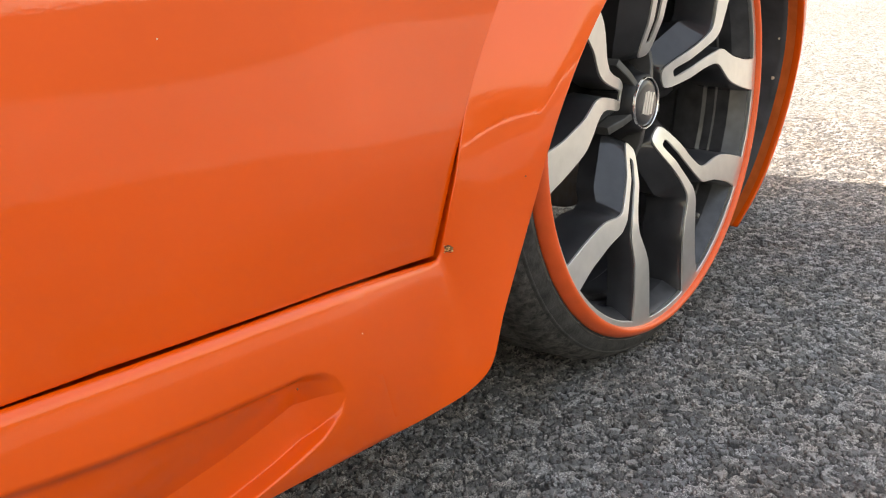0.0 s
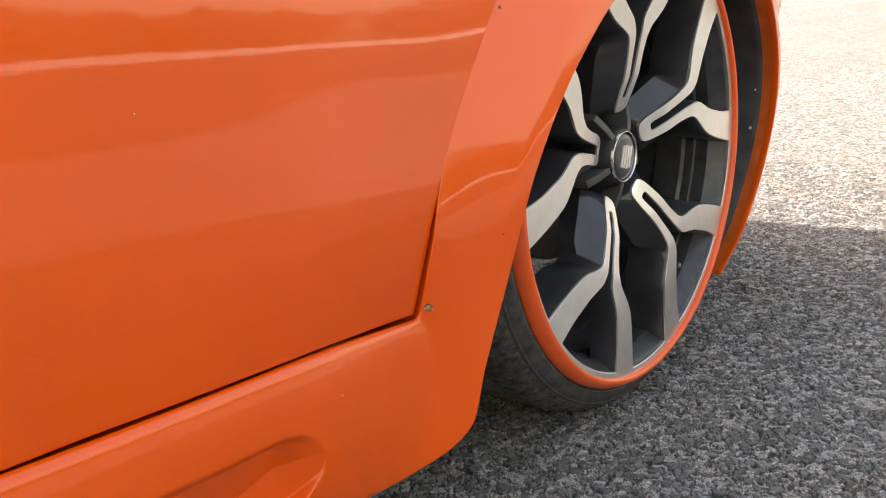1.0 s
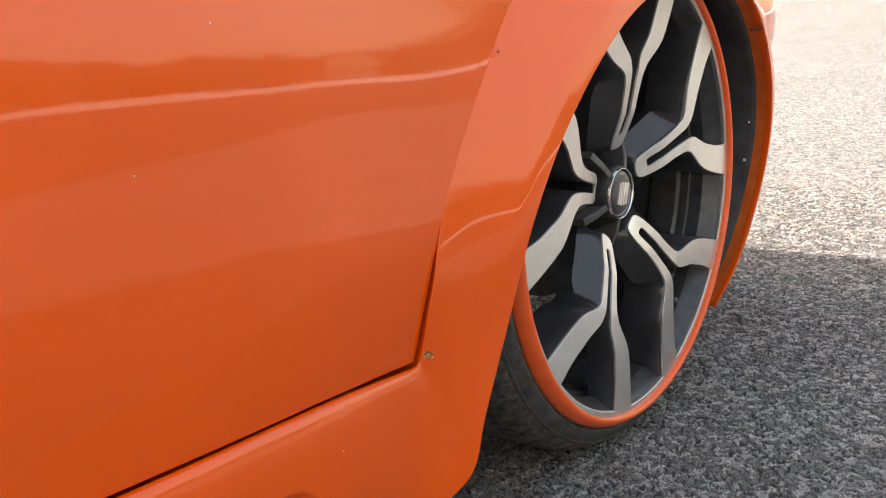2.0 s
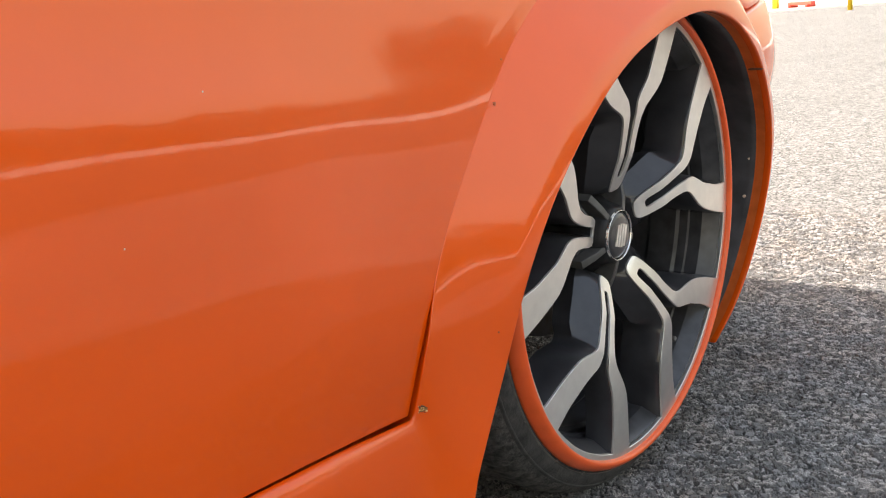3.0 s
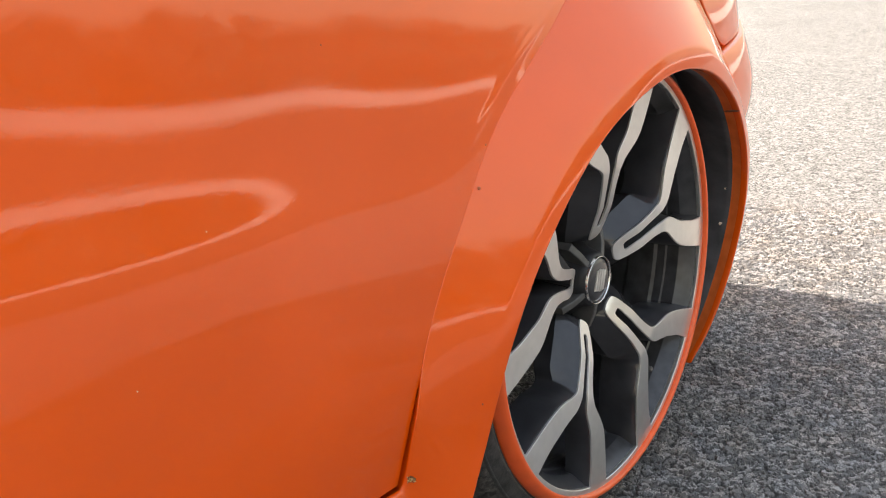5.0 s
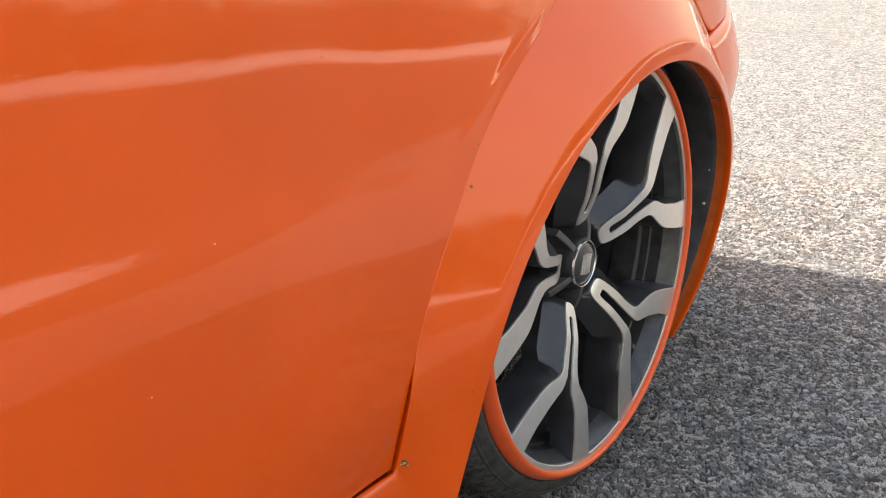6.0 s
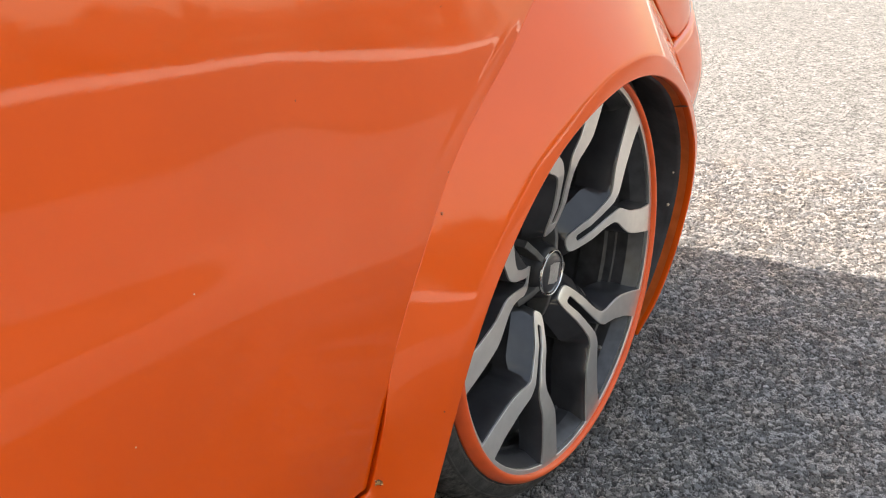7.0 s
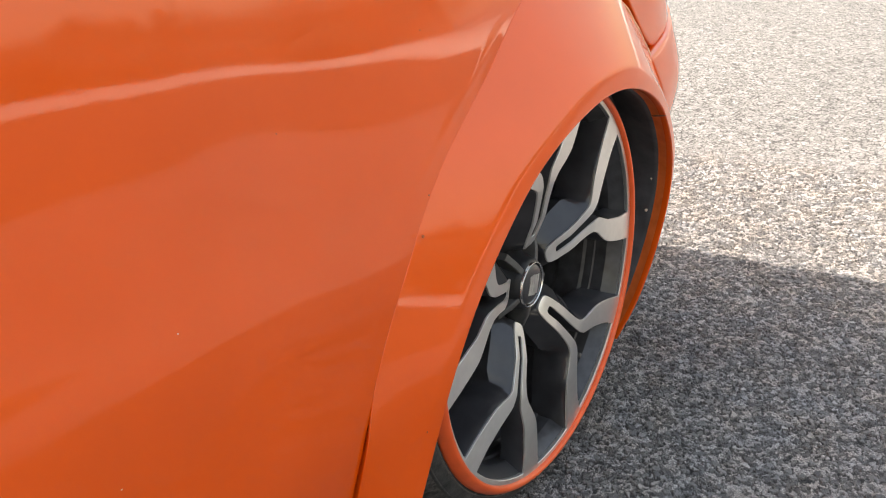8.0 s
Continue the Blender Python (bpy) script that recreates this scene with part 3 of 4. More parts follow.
def filler_bead(start, end, aside, half, thick, seed):
    """A rough bead along the flare's upper rear edge, a little aside from it, thinning out at its foot."""
    k = np.array(KIT)
    runs = np.linspace(start, end, 70)
    S = spline(k[:, 0], k[:, 1:], runs)
    rng = np.random.RandomState(seed)
    rows = []
    for i, (ox, oz, lx, ly, lz, fl) in enumerate(S):
        oy = float(side(ox, oz)) - 0.004
        d = np.array([ox - lx, 0, oz - lz])
        reach = np.linalg.norm(d)
        d /= reach
        down = np.array([-d[0], (ly - oy) / reach, -d[2]])
        r = (1 + 0.10 * math.sin(i * 0.31) + 0.03 * rng.randn()) * min(1.0, 0.2 + (69 - i) / 12, 0.3 + i / 8)
        a = np.linspace(0, 2 * np.pi, 12, endpoint=False)
        rows.append([np.array([ox, oy, oz]) + down * (aside * r + half * r * math.cos(q)) + np.array([0.3, -0.9, 0.3]) * (thick * r * math.sin(q)) for q in a])
    return rows


put("filler_bead", face_out(grid_mesh("filler_bead", filler_bead(6.90, 7.46, -0.001, 0.0034, 0.0030, 3), filler, closed_v=True), (0, -1, 0)), car, "rough pale bead of painted filler")
put("seal_strip", face_out(grid_mesh("seal_strip", filler_bead(6.92, 7.42, 0.0095, 0.0062, 0.0024, 9), paint, closed_v=True), (0, -1, 0)), car, "peeling orange-painted seal strip")


# front flares: a plain swept arch of the same kind
def front_flare(far):
    a = np.linspace(radians(-38), radians(218), 80)
    rows = []
    for ang in a:
        c, s = math.cos(ang), math.sin(ang)
        ring = []
        for r, y in ((0.47, 0.03), (0.462, -0.055), (0.44, -0.075), (0.41, -0.092), (0.385, -0.098), (0.365, -0.098), (0.362, -0.09), (0.366, -0.06)):
            ring.append((-2.58 + r * c, y, 0.27 + r * s * 0.86))
        rows.append(ring)
    return rows


for far in (False, True):
    put("front_flare", face_out(grid_mesh("front_flare", flip(front_flare(far), far), paint), (0, 1 if far else -1, 0)), car)


# ---- wheel-well liners, floor and hull ----
def liner(cx, far):
    """Black inner skin that starts behind the flare's rolled edge and opens out to a round well."""
    k = np.array(KIT)
    runs = np.linspace(3.62, 9.15, 120)
    S = spline(k[:, 0], k[:, 1:], runs)
    rows = []
    for i, (ox, oz, lx, ly, lz, fl) in enumerate(S):
        d = np.array([ox - lx, 0, oz - lz])
        d /= np.linalg.norm(d)
        e = np.array([lx, ly, lz])
        a = math.atan2(lz - 0.30, lx)
        r = 0.392 + 0.003 * math.sin(a * 9)
        c = np.array([r * math.cos(a), 0, 0.30 + r * math.sin(a)])
        ring = [e + d * 0.014 + [0, 0.023, 0], e + d * 0.0003 + [0, 0.027, 0], e + d * 0.0003 + [0, 0.035, 0]]
        f = ring[-1]
        for y, q in ((0.06, 0.75), (0.09, 1.0), (0.16, 1.0), (0.29, 1.0)):
            g = f * (1 - q) + c * q
            g[1] = max(y, f[1] + 0.012)
            ring.append(g)
        rows.append(ring)
    P = np.array(rows)
    P[..., 0] += cx
    return put("wheel_well_liner", face_out(grid_mesh("wheel_well_liner", flip(P, far), liner_black), (0, -1, 0)), car, "black plastic wheel-well liner" if not far else "")


for far in (False, True):
    liner(0.0, far)
    liner(-2.58, far)

part("floor_pan", box_bm(-3.30, 0.62, 0.285, 2 * MID - 0.285, 0.19, 0.66, 0.03), underbody, car)
for y0, y1 in ((0.005, 0.30), (2 * MID - 0.30, 2 * MID - 0.005)):
    part("inner_sill", box_bm(-2.12, -0.47, y0, y1, 0.17, 0.66, 0.01), paint, car)


def hull():
    """Upper body above the belt, from bonnet to tailgate, as a loft of half hoops."""
    st = (
        # x, belt z, half-width at belt, top z, half-width at top
        (-3.42, 0.60, 0.55, 0.66, 0.42),
        (-3.36, 0.63, 0.66, 0.72, 0.56),
        (-3.20, 0.66, 0.76, 0.79, 0.66),
        (-2.80, 0.72, 0.81, 0.86, 0.70),
        (-2.30, 0.82, 0.83, 0.93, 0.72),
        (-2.05, 0.88, 0.84, 0.98, 0.71),
        (-1.55, 0.90, 0.85, 1.30, 0.57),
        (-1.25, 0.90, 0.85, 1.37, 0.56),
        (-0.70, 0.90, 0.85, 1.39, 0.56),
        (-0.10, 0.91, 0.83, 1.36, 0.55),
        (0.30, 0.91, 0.79, 1.30, 0.53),
        (0.50, 0.90, 0.74, 1.10, 0.56),
        (0.64, 0.89, 0.66, 0.95, 0.58),
        (0.72, 0.80, 0.60, 0.84, 0.50),
        (0.745, 0.60, 0.58, 0.64, 0.48),
    )
    k = np.array(st)
    xs = np.linspace(k[0, 0], k[-1, 0], 90)
    rows = []
    for x in xs:
        bz, bw, tz, tw = [np.interp(x, k[:, 0], k[:, i]) for i in (1, 2, 3, 4)]
        pts = [(x, -bw * 0.92, min(0.62, bz - 0.02)), (x, -bw * 0.985, bz - 0.05), (x, -bw * 0.97, bz)]
        for s in np.linspace(0.08, 0.92, 6):
            pts.append((x, -(bw * 0.97 + (tw - bw * 0.97) * s), bz + (tz - bz) * s))
        for s in np.linspace(0, 1, 7):
            pts.append((x, -tw * (1 - s) * (1 - 0.10 * s), tz + 0.05 * math.sin(s * math.pi / 2) * (tw / 0.6)))
        pts = pts + [(px, -py, pz) for px, py, pz in pts[-2::-1]]
        rows.append([(px, MID + py, pz) for px, py, pz in pts])
    return rows


body = put("body_shell", face_out(grid_mesh("body_shell", hull(), paint), (0, 0, 1)), car, "orange painted upper body shell")


def pane(name, pts, mat, out):
    bm = bmesh.new()
    c = sum((Vector(p) for p in pts), Vector()) / len(pts)
    f = bm.faces.new([bm.verts.new(Vector(p) + Vector(out) * 0.012) for p in pts])
    bmesh.ops.inset_region(bm, faces=[f], thickness=0.015, depth=0.004)
    g = bmesh.ops.extrude_face_region(bm, geom=bm.faces[:])
    for v in g["geom"]:
        if isinstance(v, bmesh.types.BMVert):
            v.co -= Vector(out) * 0.03
    return part(name, bm, mat, car, "dark tinted window")


for far in (False, True):
    o = (0, 1 if far else -1, 0.4)
    for q in (((-1.85, -0.03, 0.95), (-1.10, -0.035, 0.95), (-1.10, 0.20, 1.33), (-1.42, 0.18, 1.31)), ((-1.05, -0.035, 0.95), (-0.30, -0.02, 0.95), (-0.22, 0.20, 1.30), (-1.05, 0.20, 1.33))):
        pane("side_window", [tuple(p) for p in flip(q, far)], glass_dark, o)
pane("windscreen", [(-2.02, 0.12, 1.00), (-2.02, 1.48, 1.00), (-1.56, 1.33, 1.31), (-1.56, 0.27, 1.31)], glass_dark, (-0.6, 0, 0.8))
pane("rear_window", [(0.33, 0.30, 1.28), (0.33, 1.30, 1.28), (0.55, 1.28, 1.04), (0.55, 0.32, 1.04)], glass_dark, (0.8, 0, 0.5))
part("tailgate", box_bm(0.66, 0.745, 0.35, 1.25, 0.50, 0.90, 0.03), paint, car)
part("rear_bumper", box_bm(0.60, 0.76, 0.30, 1.30, 0.20, 0.56, 0.05, 4), paint, car)
part("front_bumper", box_bm(-3.50, -3.30, 0.42, 1.18, 0.15, 0.62, 0.06, 4), paint, car)
for y0, y1 in ((0.12, 0.40), (1.20, 1.48)):
    part("tail_lamp", box_bm(0.56, 0.715, y0, y1, 0.66, 0.88, 0.03, 3), lamp_red, car, "red tail lamp")
    part("headlamp", box_bm(-3.40, -3.20, y0 + 0.04, y1 - 0.02, 0.58, 0.71, 0.04, 3), lamp_clear, car, "clear headlamp")


# ---- wheels ----
LEG = (  # outer radius, outer angle, inner radius, inner angle of the right half of one forked spoke
    (0.0550, 0.0, 0.0725, 0.0), (0.0562, 8.0, 0.0730, 3.0), (0.0605, 12.2, 0.0760, 4.2), (0.0700, 12.8, 0.0830, 4.1),
    (0.0900, 11.2, 0.0950, 3.4), (0.1180, 9.0, 0.1180, 3.0), (0.1400, 8.8, 0.1420, 3.0), (0.1500, 9.8, 0.1560, 3.5),
    (0.1580, 12.0, 0.1680, 4.9), (0.1700, 16.5, 0.1800, 8.0), (0.1830, 20.0, 0.1930, 10.8), (0.2000, 22.3, 0.2100, 12.9),
    (0.2300, 24.4, 0.2350, 15.2), (0.2700, 26.0, 0.2700, 16.5))


def dish(r):
    return np.interp(r, (0.0, 0.048, 0.10, 0.15, 0.19, 0.30), (-0.036, -0.036, -0.0145, -0.003, 0.0, 0.0))


def spoke_rows(kind):
    k = np.array(LEG)
    s = np.arange(len(k))
    fine = np.linspace(0, len(k) - 1, 53)
    f = spline(s, k, fine)
    full = np.concatenate([f[:0:-1] * [1, -1, 1, -1], f])
    rows = []
    for ro, ao, ri, ai in full:
        ao, ai = radians(ao), radians(ai)
        po, pi_ = np.array([ro * math.cos(ao), ro * math.sin(ao)]), np.array([ri * math.cos(ai), ri * math.sin(ai)])
        d = po - pi_
        d /= np.linalg.norm(d)
        wo, wi = float(dish(ro)), float(dish(ri))
        at = lambda p, w: (p[0], -w, p[1])
        if kind == "face":
            rows.append([at(po + d * 0.0002, wo - 0.0012), at(po, wo + 0.0010), at(po - d * 0.0004, wo + 0.0014), at((po + pi_) / 2, (wo + wi) / 2 + 0.0014), at(pi_ + d * 0.0004, wi + 0.0014), at(pi_, wi + 0.0010), at(pi_ - d * 0.0002, wi - 0.0012)])
        else:
            flank = 0.004 + 0.020 * float(smooth(0.05, 0.08, ro) * (1 - smooth(0.13, 0.165, ro)))
            rows.append([at(po + d * flank * 0.9, wo - 0.055), at(po + d * flank, wo - 0.030), at(po + d * 0.0014, wo - 0.003), at(po + d * 0.0004, wo - 0.0010), at(pi_ - d * 0.0004, wi - 0.0010), at(pi_ - d * 0.0012, wi - 0.003), at(pi_ - d * 0.004, wi - 0.035)])
    return rows


face_me = face_out(grid_mesh("spoke_face", spoke_rows("face"), silver), (0, -1, 0))
face_me.set_sharp_from_angle(angle=radians(25))
core_me = face_out(grid_mesh("spoke", spoke_rows("core"), gloss_black), (0, -1, 0))
core_me.set_sharp_from_angle(angle=radians(32))
ring_me = face_out(grid_mesh("rim_protector", revolve([(0.2700, -0.004), (0.2700, 0.0035), (0.2708, 0.0062), (0.2728, 0.0078), (0.2752, 0.0078), (0.2778, 0.0062), (0.2806, 0.0030), (0.2831, -0.0010), (0.2847, -0.0055), (0.2851, -0.0095), (0.281, -0.0105)], 160), paint_ring, closed_u=True, closed_v=True), (0, -1, 0))
lip_me = face_out(grid_mesh("rim_lip", revolve([(0.2632, -0.005), (0.2634, 0.0004), (0.2640, 0.0011), (0.2670, 0.0012), (0.2705, 0.0012), (0.2725, -0.003)], 160), silver, closed_u=True), (0, -1, 0))
lip_me.set_sharp_from_angle(angle=radians(30))
barrel_me = face_out(grid_mesh("barrel", revolve([(0.2636, -0.0040), (0.2590, -0.012), (0.2535, -0.022), (0.2515, -0.026), (0.2510, -0.044), (0.2480, -0.046), (0.2475, -0.058), (0.2430, -0.062), (0.2425, -0.100), (0.2465, -0.106), (0.2475, -0.14), (0.2530, -0.195), (0.2700, -0.205)], 128), barrel_black, closed_u=True), (0, -1, 0))
barrel_me.set_sharp_from_angle(angle=radians(24))


def tyre_mesh():
    prof = [(0.266, -0.006), (0.272, -0.010), (0.280, -0.012), (0.2855, -0.0105), (0.290, -0.0085), (0.2955, -0.0095), (0.301, -0.0125), (0.3065, -0.0175), (0.3115, -0.0235), (0.3155, -0.0300), (0.3185, -0.0370), (0.3205, -0.045), (0.3215, -0.052),
            (0.3220, -0.072), (0.3150, -0.074), (0.3150, -0.080), (0.3220, -0.082), (0.3225, -0.116), (0.3155, -0.118), (0.3155, -0.126), (0.3225, -0.128), (0.3220, -0.158), (0.3150, -0.160), (0.3150, -0.166), (0.3215, -0.168), (0.3195, -0.190), (0.305, -0.212), (0.268, -0.205)]
    steps = 720
    P = revolve(prof, steps)
    a = np.linspace(0, 2 * np.pi, steps, endpoint=False)
    r = np.array([p[0] for p in prof])
    w = np.array([p[1] for p in prof])
    # slanted cross grooves between the ribs
    for j, (rj, wj) in enumerate(zip(r, w)):
        if rj > 0.3150 or wj < -0.06:
            ph = (a * 62 / (2 * np.pi) + wj * 22) % 1
            cut = 0.0055 * (ph < 0.17) * (1 if wj < -0.05 else 0.7)
            s = (rj - cut) / rj
            P[:, j, 0] *= s
            P[:, j, 2] *= s
    # flattened where it stands on the ground
    P[..., 2] = np.maximum(P[..., 2], -0.3112 - P[..., 1] * 0.0384)
    return P


tyre_me = face_out(grid_mesh("tyre", tyre_mesh(), rubber, closed_u=True), (0, -1, 0))
tyre_me.materials.append(tread_rubber)
for f in tyre_me.polygons:
    # the tread and its shoulder are dustier than the sidewall
    f.material_index = int(math.hypot(f.center.x, f.center.z) > 0.3085 and f.center.y > 0.02)
# black ring added for the shaded gap between rim protector and tyre
gap_ring_me = face_out(grid_mesh("shade_gap_ring", revolve([(0.2835, -0.0090), (0.2855, -0.0076), (0.2872, -0.0078), (0.2880, -0.0100)], 160), underbody, closed_u=True), (0, -1, 0))
band_me = face_out(grid_mesh("sidewall_rib", revolve([(0.2872, -0.0100), (0.2876, -0.0068), (0.2883, -0.0066), (0.2890, -0.0098)], 160), lit_rib_rubber, closed_u=True), (0, -1, 0))
band2_me = face_out(grid_mesh("sidewall_rib", revolve([(0.3030, -0.0146), (0.3042, -0.0139), (0.3056, -0.0152), (0.3070, -0.0185)], 160), rubber, closed_u=True), (0, -1, 0))
cap_me = face_out(grid_mesh("centre_cap", revolve([(0.0, -0.0155), (0.012, -0.0157), (0.022, -0.0165), (0.0275, -0.018), (0.0292, -0.022)], 64), gloss_black, closed_u=True), (0, -1, 0))
capring_me = face_out(grid_mesh("cap_ring", revolve([(0.0296, -0.0185), (0.0301, -0.0168), (0.0307, -0.0163), (0.0313, -0.0170), (0.0317, -0.024)], 64), chrome, closed_u=True), (0, -1, 0))
hub_me = face_out(grid_mesh("hub", revolve([(0.0305, -0.0195), (0.0328, -0.0203), (0.0352, -0.0230), (0.0370, -0.0285), (0.0410, -0.042), (0.056, -0.062), (0.075, -0.075), (0.080, -0.10)], 64), hub_black, closed_u=True), (0, -1, 0))
disc_me = face_out(grid_mesh("brake_disc", revolve([(0.02, -0.085), (0.070, -0.085), (0.074, -0.088), (0.075, -0.118), (0.078, -0.120), (0.138, -0.120), (0.140, -0.122), (0.140, -0.142), (0.05, -0.144)], 96), steel, closed_u=True), (0, -1, 0))


def local_box(x0, x1, w0, w1, v0, v1, bevel, mat, name):
    bm = box_bm(x0, x1, -w1, -w0, v0, v1, bevel)
    bmesh.ops.recalc_face_normals(bm, faces=bm.faces[:])
    me = bpy.data.meshes.new(name)
    bm.to_mesh(me)
    bm.free()
    me.materials.append(mat)
    return me


def rib_mesh():
    """A sloping rib that runs out from the cap ring between two spokes."""
    bm = bmesh.new()
    ends = []
    for r, top, half in ((0.0325, -0.0290, 0.0042), (0.0500, -0.0335, 0.0046), (0.0690, -0.0420, 0.0052)):
        ends.append([bm.verts.new((r, -w, v)) for w, v in ((-0.064, -half), (top - 0.001, -half), (top, -half + 0.001), (top, half - 0.001), (top - 0.001, half), (-0.064, half))])
    for a, b in zip(ends, ends[1:]):
        for k in range(5):
            bm.faces.new((a[k], a[k + 1], b[k + 1], b[k]))
    bm.faces.new(ends[0])
    bm.faces.new(ends[-1])
    bmesh.ops.recalc_face_normals(bm, faces=bm.faces[:])
    me = bpy.data.meshes.new("hub_tab")
    bm.to_mesh(me)
    bm.free()
    me.materials.append(rib_grey)
    return me


tab_me = rib_mesh()
caliper_me = face_out(grid_mesh("brake_caliper", revolve([(0.0, -0.100), (0.030, -0.100), (0.0335, -0.102), (0.0350, -0.112), (0.0520, -0.115), (0.0555, -0.119), (0.0560, -0.165), (0.04, -0.17)], 48), caliper_grey, closed_u=True), (0, -1, 0))
caliper_me.set_sharp_from_angle(angle=radians(40))
bolt_me = face_out(grid_mesh("bolt", revolve([(0.0, -0.112), (0.0042, -0.112), (0.0052, -0.1135), (0.0052, -0.118)], 12), hub_black, closed_u=True), (0, -1, 0))
carrier_me = local_box(-0.13, -0.05, -0.19, -0.15, -0.13, 0.02, 0.010, dark_metal, "brake_carrier")
weight_me = local_box(0.2330, 0.2375, -0.098, -0.066, -0.010, 0.010, 0.001, dark_metal, "wheel_weight")
valve_me = local_box(-0.0035, 0.0035, -0.030, -0.016, -0.0035, 0.0035, 0.002, dark_metal, "valve")
clip_me = local_box(-0.0035, 0.0035, 0.001, 0.0030, -0.0010, 0.0010, 0.0005, dark_metal, "clasp")


def mark_mesh():
    """The badge on the cap: plain slanted bars."""
    bm = bmesh.new()
    for x0, x1, s0, s1 in ((-0.0120, -0.0075, -0.0125, 0.0135), (-0.0062, -0.0012, -0.0135, 0.0145), (0.0002, 0.0052, -0.0145, 0.0135), (0.0065, 0.0115, -0.0135, 0.0125)):
        v = [bm.verts.new((x, y, z)) for y in (0.0148, 0.0166) for x, z in ((x0 - 0.0015, s0), (x1 - 0.0015, s0), (x1 + 0.0025, s1), (x0 + 0.0025, s1))]
        for f in ((0, 1, 2, 3), (7, 6, 5, 4), (0, 4, 5, 1), (1, 5, 6, 2), (2, 6, 7, 3), (3, 7, 4, 0)):
            bm.faces.new([v[i] for i in f])
    bmesh.ops.recalc_face_normals(bm, faces=bm.faces[:])
    me = bpy.data.meshes.new("badge")
    bm.to_mesh(me)
    bm.free()
    me.materials.append(silver)
    return me


badge_me = mark_mesh()


def wheel(m, spin, full):
    """A wheel with five forked spokes, its outer side along its own -y."""
    w = tagged(new("wheel"), "black and machined-silver alloy wheel with orange rim protector")
    w.matrix_basis = m
    w.parent = car
    turn = lambda a: pose(0, 0, 0, 0, -a, 0)
    put("tyre", tyre_me, w, "dusty black low-profile tyre")
    put("sidewall_rib", band_me, w)
    put("shade_gap_ring", gap_ring_me, w)
    put("sidewall_rib", band2_me, w)
    put("barrel", barrel_me, w, "gloss black wheel barrel")
    put("rim_lip", lip_me, w, "silver rim lip")
    put("rim_protector", ring_me, w, "orange rim protector ring")
    for i in range(5):
        put("spoke", core_me, w, "gloss black forked spoke", turn(spin + 72 * i))
        put("spoke_face", face_me, w, "machined silver spoke face", turn(spin + 72 * i))
        put("hub_tab", tab_me, w, "", turn(spin + 36 + 72 * i))
    deep = pose(0, 0.0085, 0)
    put("hub", hub_me, w, "", deep)
    put("centre_cap", cap_me, w, "black centre cap", deep)
    put("cap_ring", capring_me, w, "thin chrome ring", deep)
    put("badge", badge_me, w, "silver barred badge", deep @ turn(-8))
    put("brake_disc", disc_me, w, "steel brake disc")
    if full:
        piston = put("brake_caliper", caliper_me, w, "dull grey brake caliper", pose(-0.128, 0, -0.062))
        for a in (20, 100, 215, 300):
            put("bolt", bolt_me, piston, "", turn(a) @ pose(0.0435, 0, 0))
        put("brake_carrier", carrier_me, w)
        put("valve", valve_me, w, "", turn(-52) @ pose(0.226, 0, 0))
        for a in (-126, -121, -116):
            put("wheel_weight", weight_me, w, "grey stick-on wheel weight", turn(a))
        for a in (-150, -132, -118):
            put("clasp", clip_me, w, "small silver clasp", turn(a) @ pose(0.2872, 0.0105, 0, 0, 70))
    return w


SPIN = 20.3
wheel(pose(0.0073, -0.0196, 0.312, 2.2, 0, 1.8), SPIN, True)
wheel(pose(-2.58, -0.0196, 0.3125), 47, False)
wheel(pose(0.0073, 2 * MID + 0.0196, 0.3125, 0, 0, 180), 10, False)
wheel(pose(-2.58, 2 * MID + 0.0196, 0.3125, 0, 0, 180), 63, False)


# ---- small marks on the car ----
def mark(name, at, normal, r, mat, label, tall=0.3, seed=1, long=1.0, parent=None):
    """A small raised or chipped spot that lies on a surface."""
    bm = bmesh.new()
    bmesh.ops.create_icosphere(bm, subdivisions=2, radius=r)
    rng = random.Random(seed)
    for v in bm.verts:
        v.co *= 0.75 + 0.5 * rng.random()
        v.co.z *= tall
        v.co.x *= long
    m = Matrix.Translation(at) @ Vector(normal).to_track_quat("Z", "Y").to_matrix().to_4x4()
    return part(name, bm, mat, parent or car, label, m, smooth=True)


mark("rust_spot", (-0.4376, -0.0472, 0.2645), (-0.85, -0.50, 0.18), 0.0030, rust, "rusty chipped spot at the door corner", 0.12, 3, 1.3)
rng = random.Random(7)
for i in range(34):
    a, q = rng.uniform(0, 6.28), rng.uniform(0.0010, 0.0066)
    mark("chip", (-0.4378 + 0.45 * q * math.cos(a), -0.0473 - 0.70 * q * math.cos(a), 0.2645 + 0.62 * q * math.sin(a)), (-0.85, -0.50, 0.18), rng.uniform(0.00035, 0.00085), (rust_pale, rust_pale, rust, chip_dark)[i % 4], "", 0.5, i, rng.uniform(0.8, 1.9))
mark("rivet", (-0.3125, -0.0572, 0.5117), (-0.26, -0.91, 0.32), 0.0018, rivet_brown, "small rivet on the flare", 0.6, 2)
mark("rivet", (-0.2934, -0.0548, 0.5494), (0.1, -0.99, 0.1), 0.0010, rivet_brown, "", 0.6, 4)
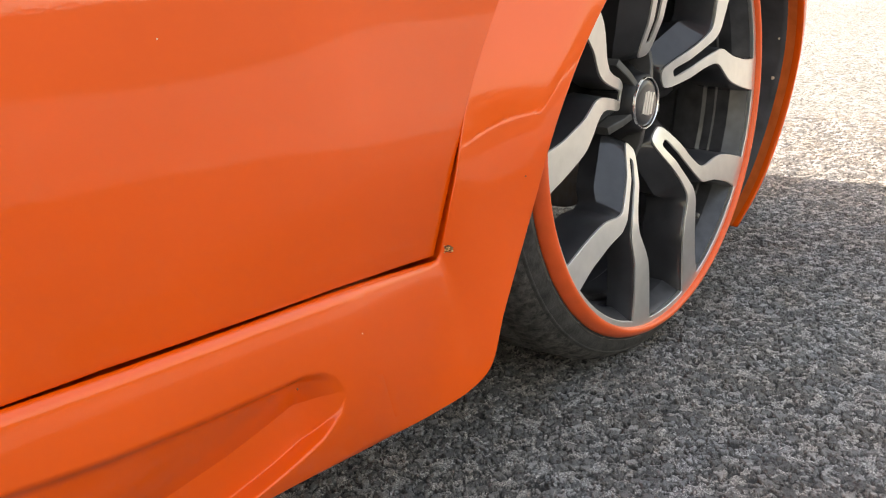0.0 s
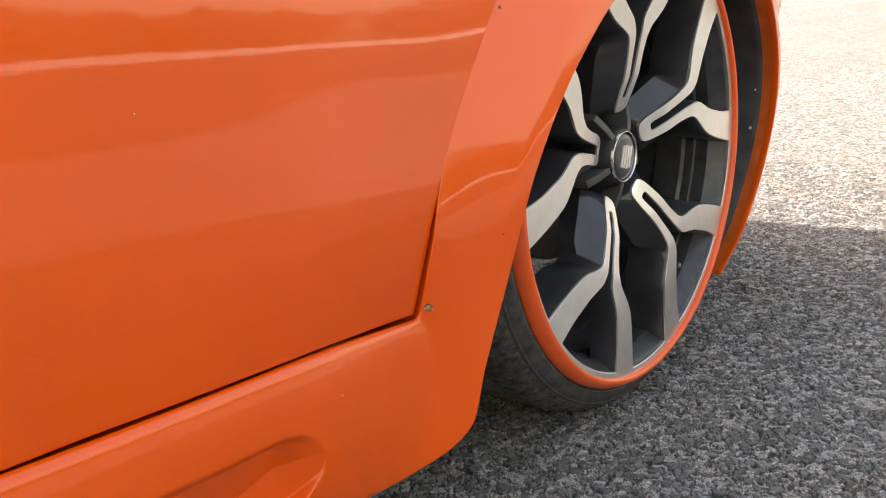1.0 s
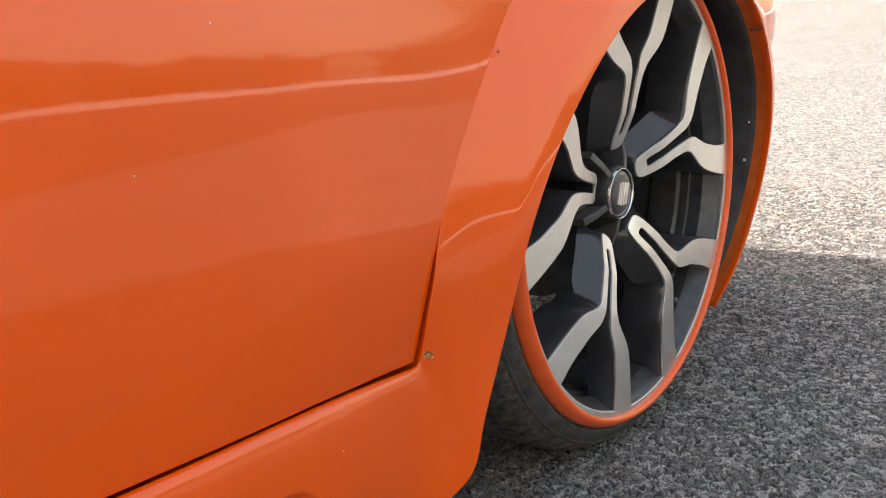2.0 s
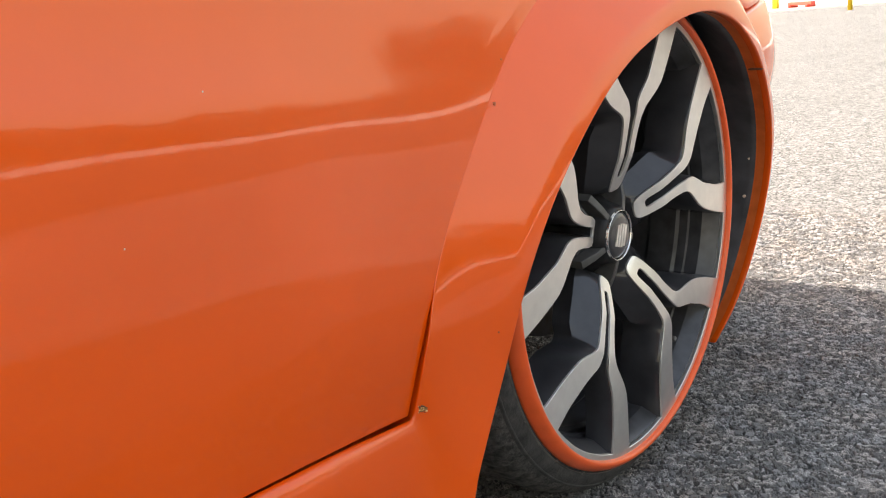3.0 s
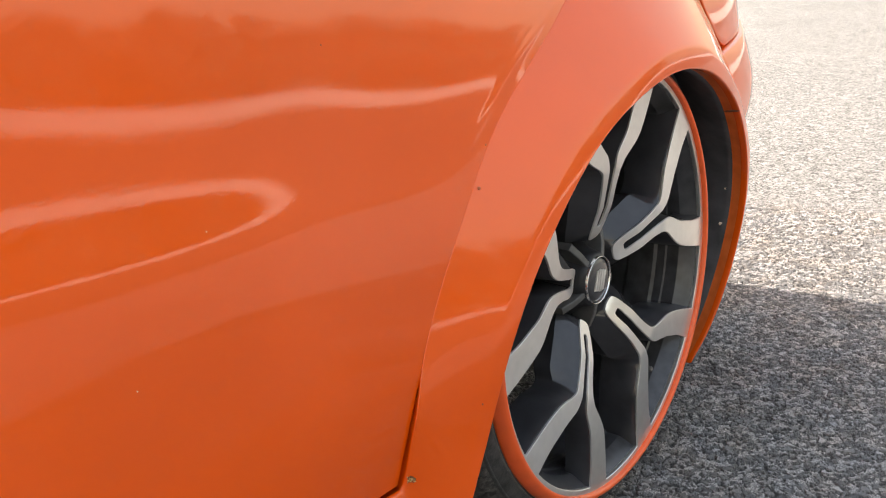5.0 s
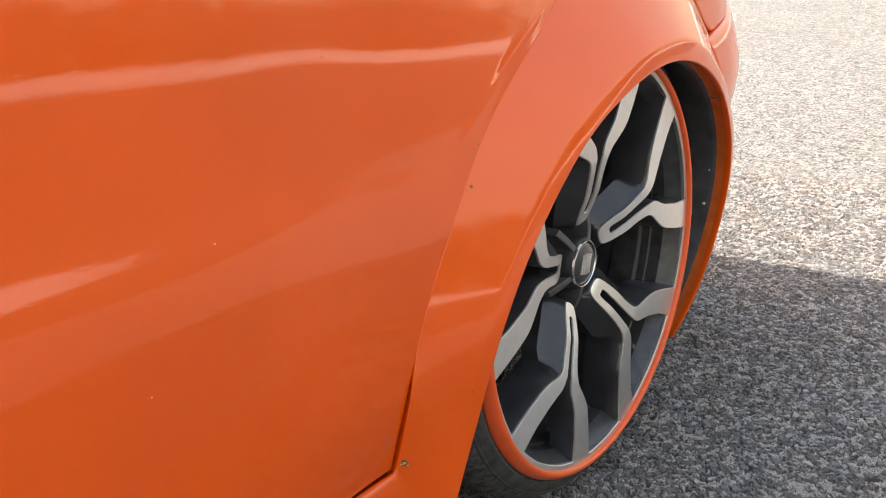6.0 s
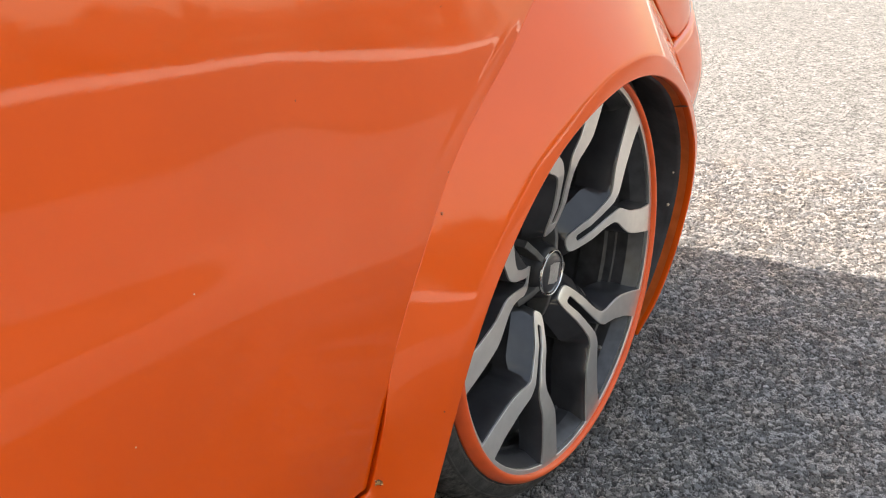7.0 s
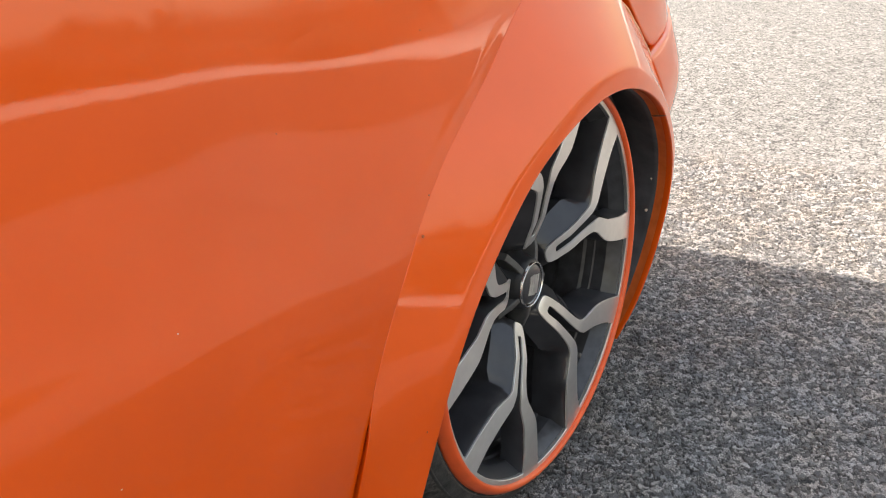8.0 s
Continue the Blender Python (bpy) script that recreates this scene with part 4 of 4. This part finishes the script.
for at, nn, r, mt in (((-0.3588, -0.0766, 0.3134), (-0.2, -0.97, 0.12), 0.0013, chip_dark), ((-0.640, None, 0.5595), (0, -1, 0.1), 0.0010, chip_pale), ((-0.719, None, 0.478), (0, -1, 0), 0.0009, chip_pale),
                      ((-0.486, None, 0.665), (0, -1, 0), 0.0011, chip_dark), ((-0.2536, None, 0.7056), (0, -1, 0.1), 0.0012, chip_dark), ((-0.589, -0.0910, 0.2493), (0.1, -0.8, 0.6), 0.0008, chip_pale),
                      ((-0.6674, -0.1060, 0.241), (0.1, -0.9, 0.4), 0.0011, chip_dark)):
    y = at[1] if at[1] is not None else float(side(at[0], at[2]))
    mark("paint_chip", (at[0], y, at[2]), nn, r * 0.7, mt, "tiny paint chip", 0.3, int(r * 1e6))
mark("stud", (0.4050, 0.0155, 0.2825), (-1, -0.2, 0), 0.0026, chip_pale, "small pale stud in the liner", 0.5, 9)
mark("stud", (0.3970, 0.0036, 0.342), (-1, -0.1, -0.1), 0.0016, chip_pale, "", 0.5, 10)
mark("crack", (0.2760, -0.0590, 0.4850), (-0.55, -0.3, -0.72), 0.0030, chip_dark, "short dark crack in the flare edge", 0.12, 12, 3.2)
mark("scuff", (0.3535, 0.0380, 0.0755), (-0.86, 0.05, 0.5), 0.0022, chip_dark, "", 0.3, 13)


# ---- distance: posts and a barrier across the lot, trees behind the camera ----
def bollard(x, y, r, label):
    t = tagged(new("bollard"), label, "bollard", "yellow bollards")
    t.matrix_basis = pose(x, y, 0)
    bm = bmesh.new()
    bmesh.ops.create_cone(bm, cap_ends=True, segments=24, radius1=r, radius2=r, depth=0.95, matrix=Matrix.Translation((0, 0, 0.475)))
    part("post", bm, yellow_paint, t, smooth=True)
    bm = bmesh.new()
    bmesh.ops.create_uvsphere(bm, u_segments=24, v_segments=8, radius=r, matrix=Matrix.Translation((0, 0, 0.95)) @ Matrix.Diagonal((1, 1, 0.5, 1)))
    part("cap", bm, yellow_paint, t, smooth=True)
    return t


bollard(24.45, 9.21, 0.085, "yellow painted steel bollard on pale concrete")
bollard(19.54, 5.83, 0.048, "slim yellow painted post on the asphalt")
pave = tagged(part("pavement", box_bm(22.6, 60, -30, 40, -0.1, 0.03, 0.01), concrete, None), "pale concrete pavement beyond the lot", "pavement", kind="structure")
bar = tagged(new("barrier"), "low red painted barrier on the ground", "barrier")
bar.matrix_basis = pose(23.75, 8.30, 0.03, 0, 0, -42)
part("rail", box_bm(-0.06, 0.06, -0.58, 0.58, 0.05, 0.14, 0.02), red_paint, bar)
for yy in (-0.42, 0.42):
    part("foot", box_bm(-0.12, 0.12, yy - 0.05, yy + 0.05, 0.0, 0.06, 0.01), red_paint, bar)


def tree(x, y, h, seed):
    """A broad leafy tree with its crown down to the ground, as in a hedgerow."""
    rng = random.Random(seed)
    t = tagged(new("tree"), "leafy green tree in the hedgerow beyond the lot", "tree", "trees round the lot")
    t.matrix_basis = pose(x, y, 0, 0, 0, rng.uniform(0, 360))
    bm = bmesh.new()
    bmesh.ops.create_cone(bm, cap_ends=True, segments=10, radius1=0.05 * h, radius2=0.018 * h, depth=0.6 * h, matrix=Matrix.Translation((0, 0, 0.3 * h)))
    for i in range(6):
        a = i * 2.1 + rng.random()
        m = Matrix.Translation((0, 0, h * (0.2 + 0.07 * i))) @ Matrix.Rotation(a, 4, "Z") @ Matrix.Rotation(radians(50), 4, "X")
        bmesh.ops.create_cone(bm, cap_ends=True, segments=7, radius1=0.016 * h, radius2=0.005 * h, depth=0.4 * h, matrix=m @ Matrix.Translation((0, 0, 0.2 * h)))
    part("trunk", bm, bark, t)
    nr = np.random.RandomState(seed)
    cl = nr.normal(0, 1, (40, 3)) * [0.30 * h, 0.30 * h, 0.20 * h] + [0, 0, 0.48 * h]
    cl[:, 2] = np.clip(cl[:, 2], 0.08 * h, 0.9 * h)
    n = 5200
    c = cl[nr.randint(0, 40, n)] + nr.normal(0, 1, (n, 3)) * 0.07 * h
    c[:, 2] = np.maximum(c[:, 2], 0.03 * h)
    u, v = nr.normal(0, 1, (n, 3)), nr.normal(0, 1, (n, 3))
    u /= np.linalg.norm(u, axis=1)[:, None]
    v /= np.linalg.norm(v, axis=1)[:, None]
    s = 0.045 * h * (0.6 + 0.8 * nr.rand(n, 1))
    pts = np.stack([c - u * s, c + v * s * 0.5, c + u * s], 1).reshape(-1, 3)
    me = bpy.data.meshes.new("crown")
    me.from_pydata(pts.tolist(), [], np.arange(n * 3).reshape(-1, 3).tolist())
    me.materials.append(leaf)
    put("crown", me, t)
    return t


first = [tree(14.0, -34.0, 5.5, 5), tree(22.0, -31.5, 4.5, 8), tree(18.0, -33.0, 5.0, 11)]
rng = random.Random(4)
for i in range(48):
    copy_thing(first[i % 3], pose(-36 + i * 1.8 + rng.uniform(-0.8, 0.8), -32.5 + rng.uniform(-1.5, 1.5), 0, 0, 0, rng.uniform(0, 360)))
tagged(part("pavement", box_bm(-60, 28, -29.5, -12.5, -0.1, 0.05, 0.01), concrete, None), "pale concrete pavement in front of the hedgerow", "pavement", kind="structure")
# unseen dark strip, added so the door reflects less bright ground
tagged(part("road", box_bm(-70, 29, -12.5, -2.7, -0.1, 0.006, 0.002), dim_ground, None), "unseen dark ground strip added to dim the door's reflections", "road", kind="structure")
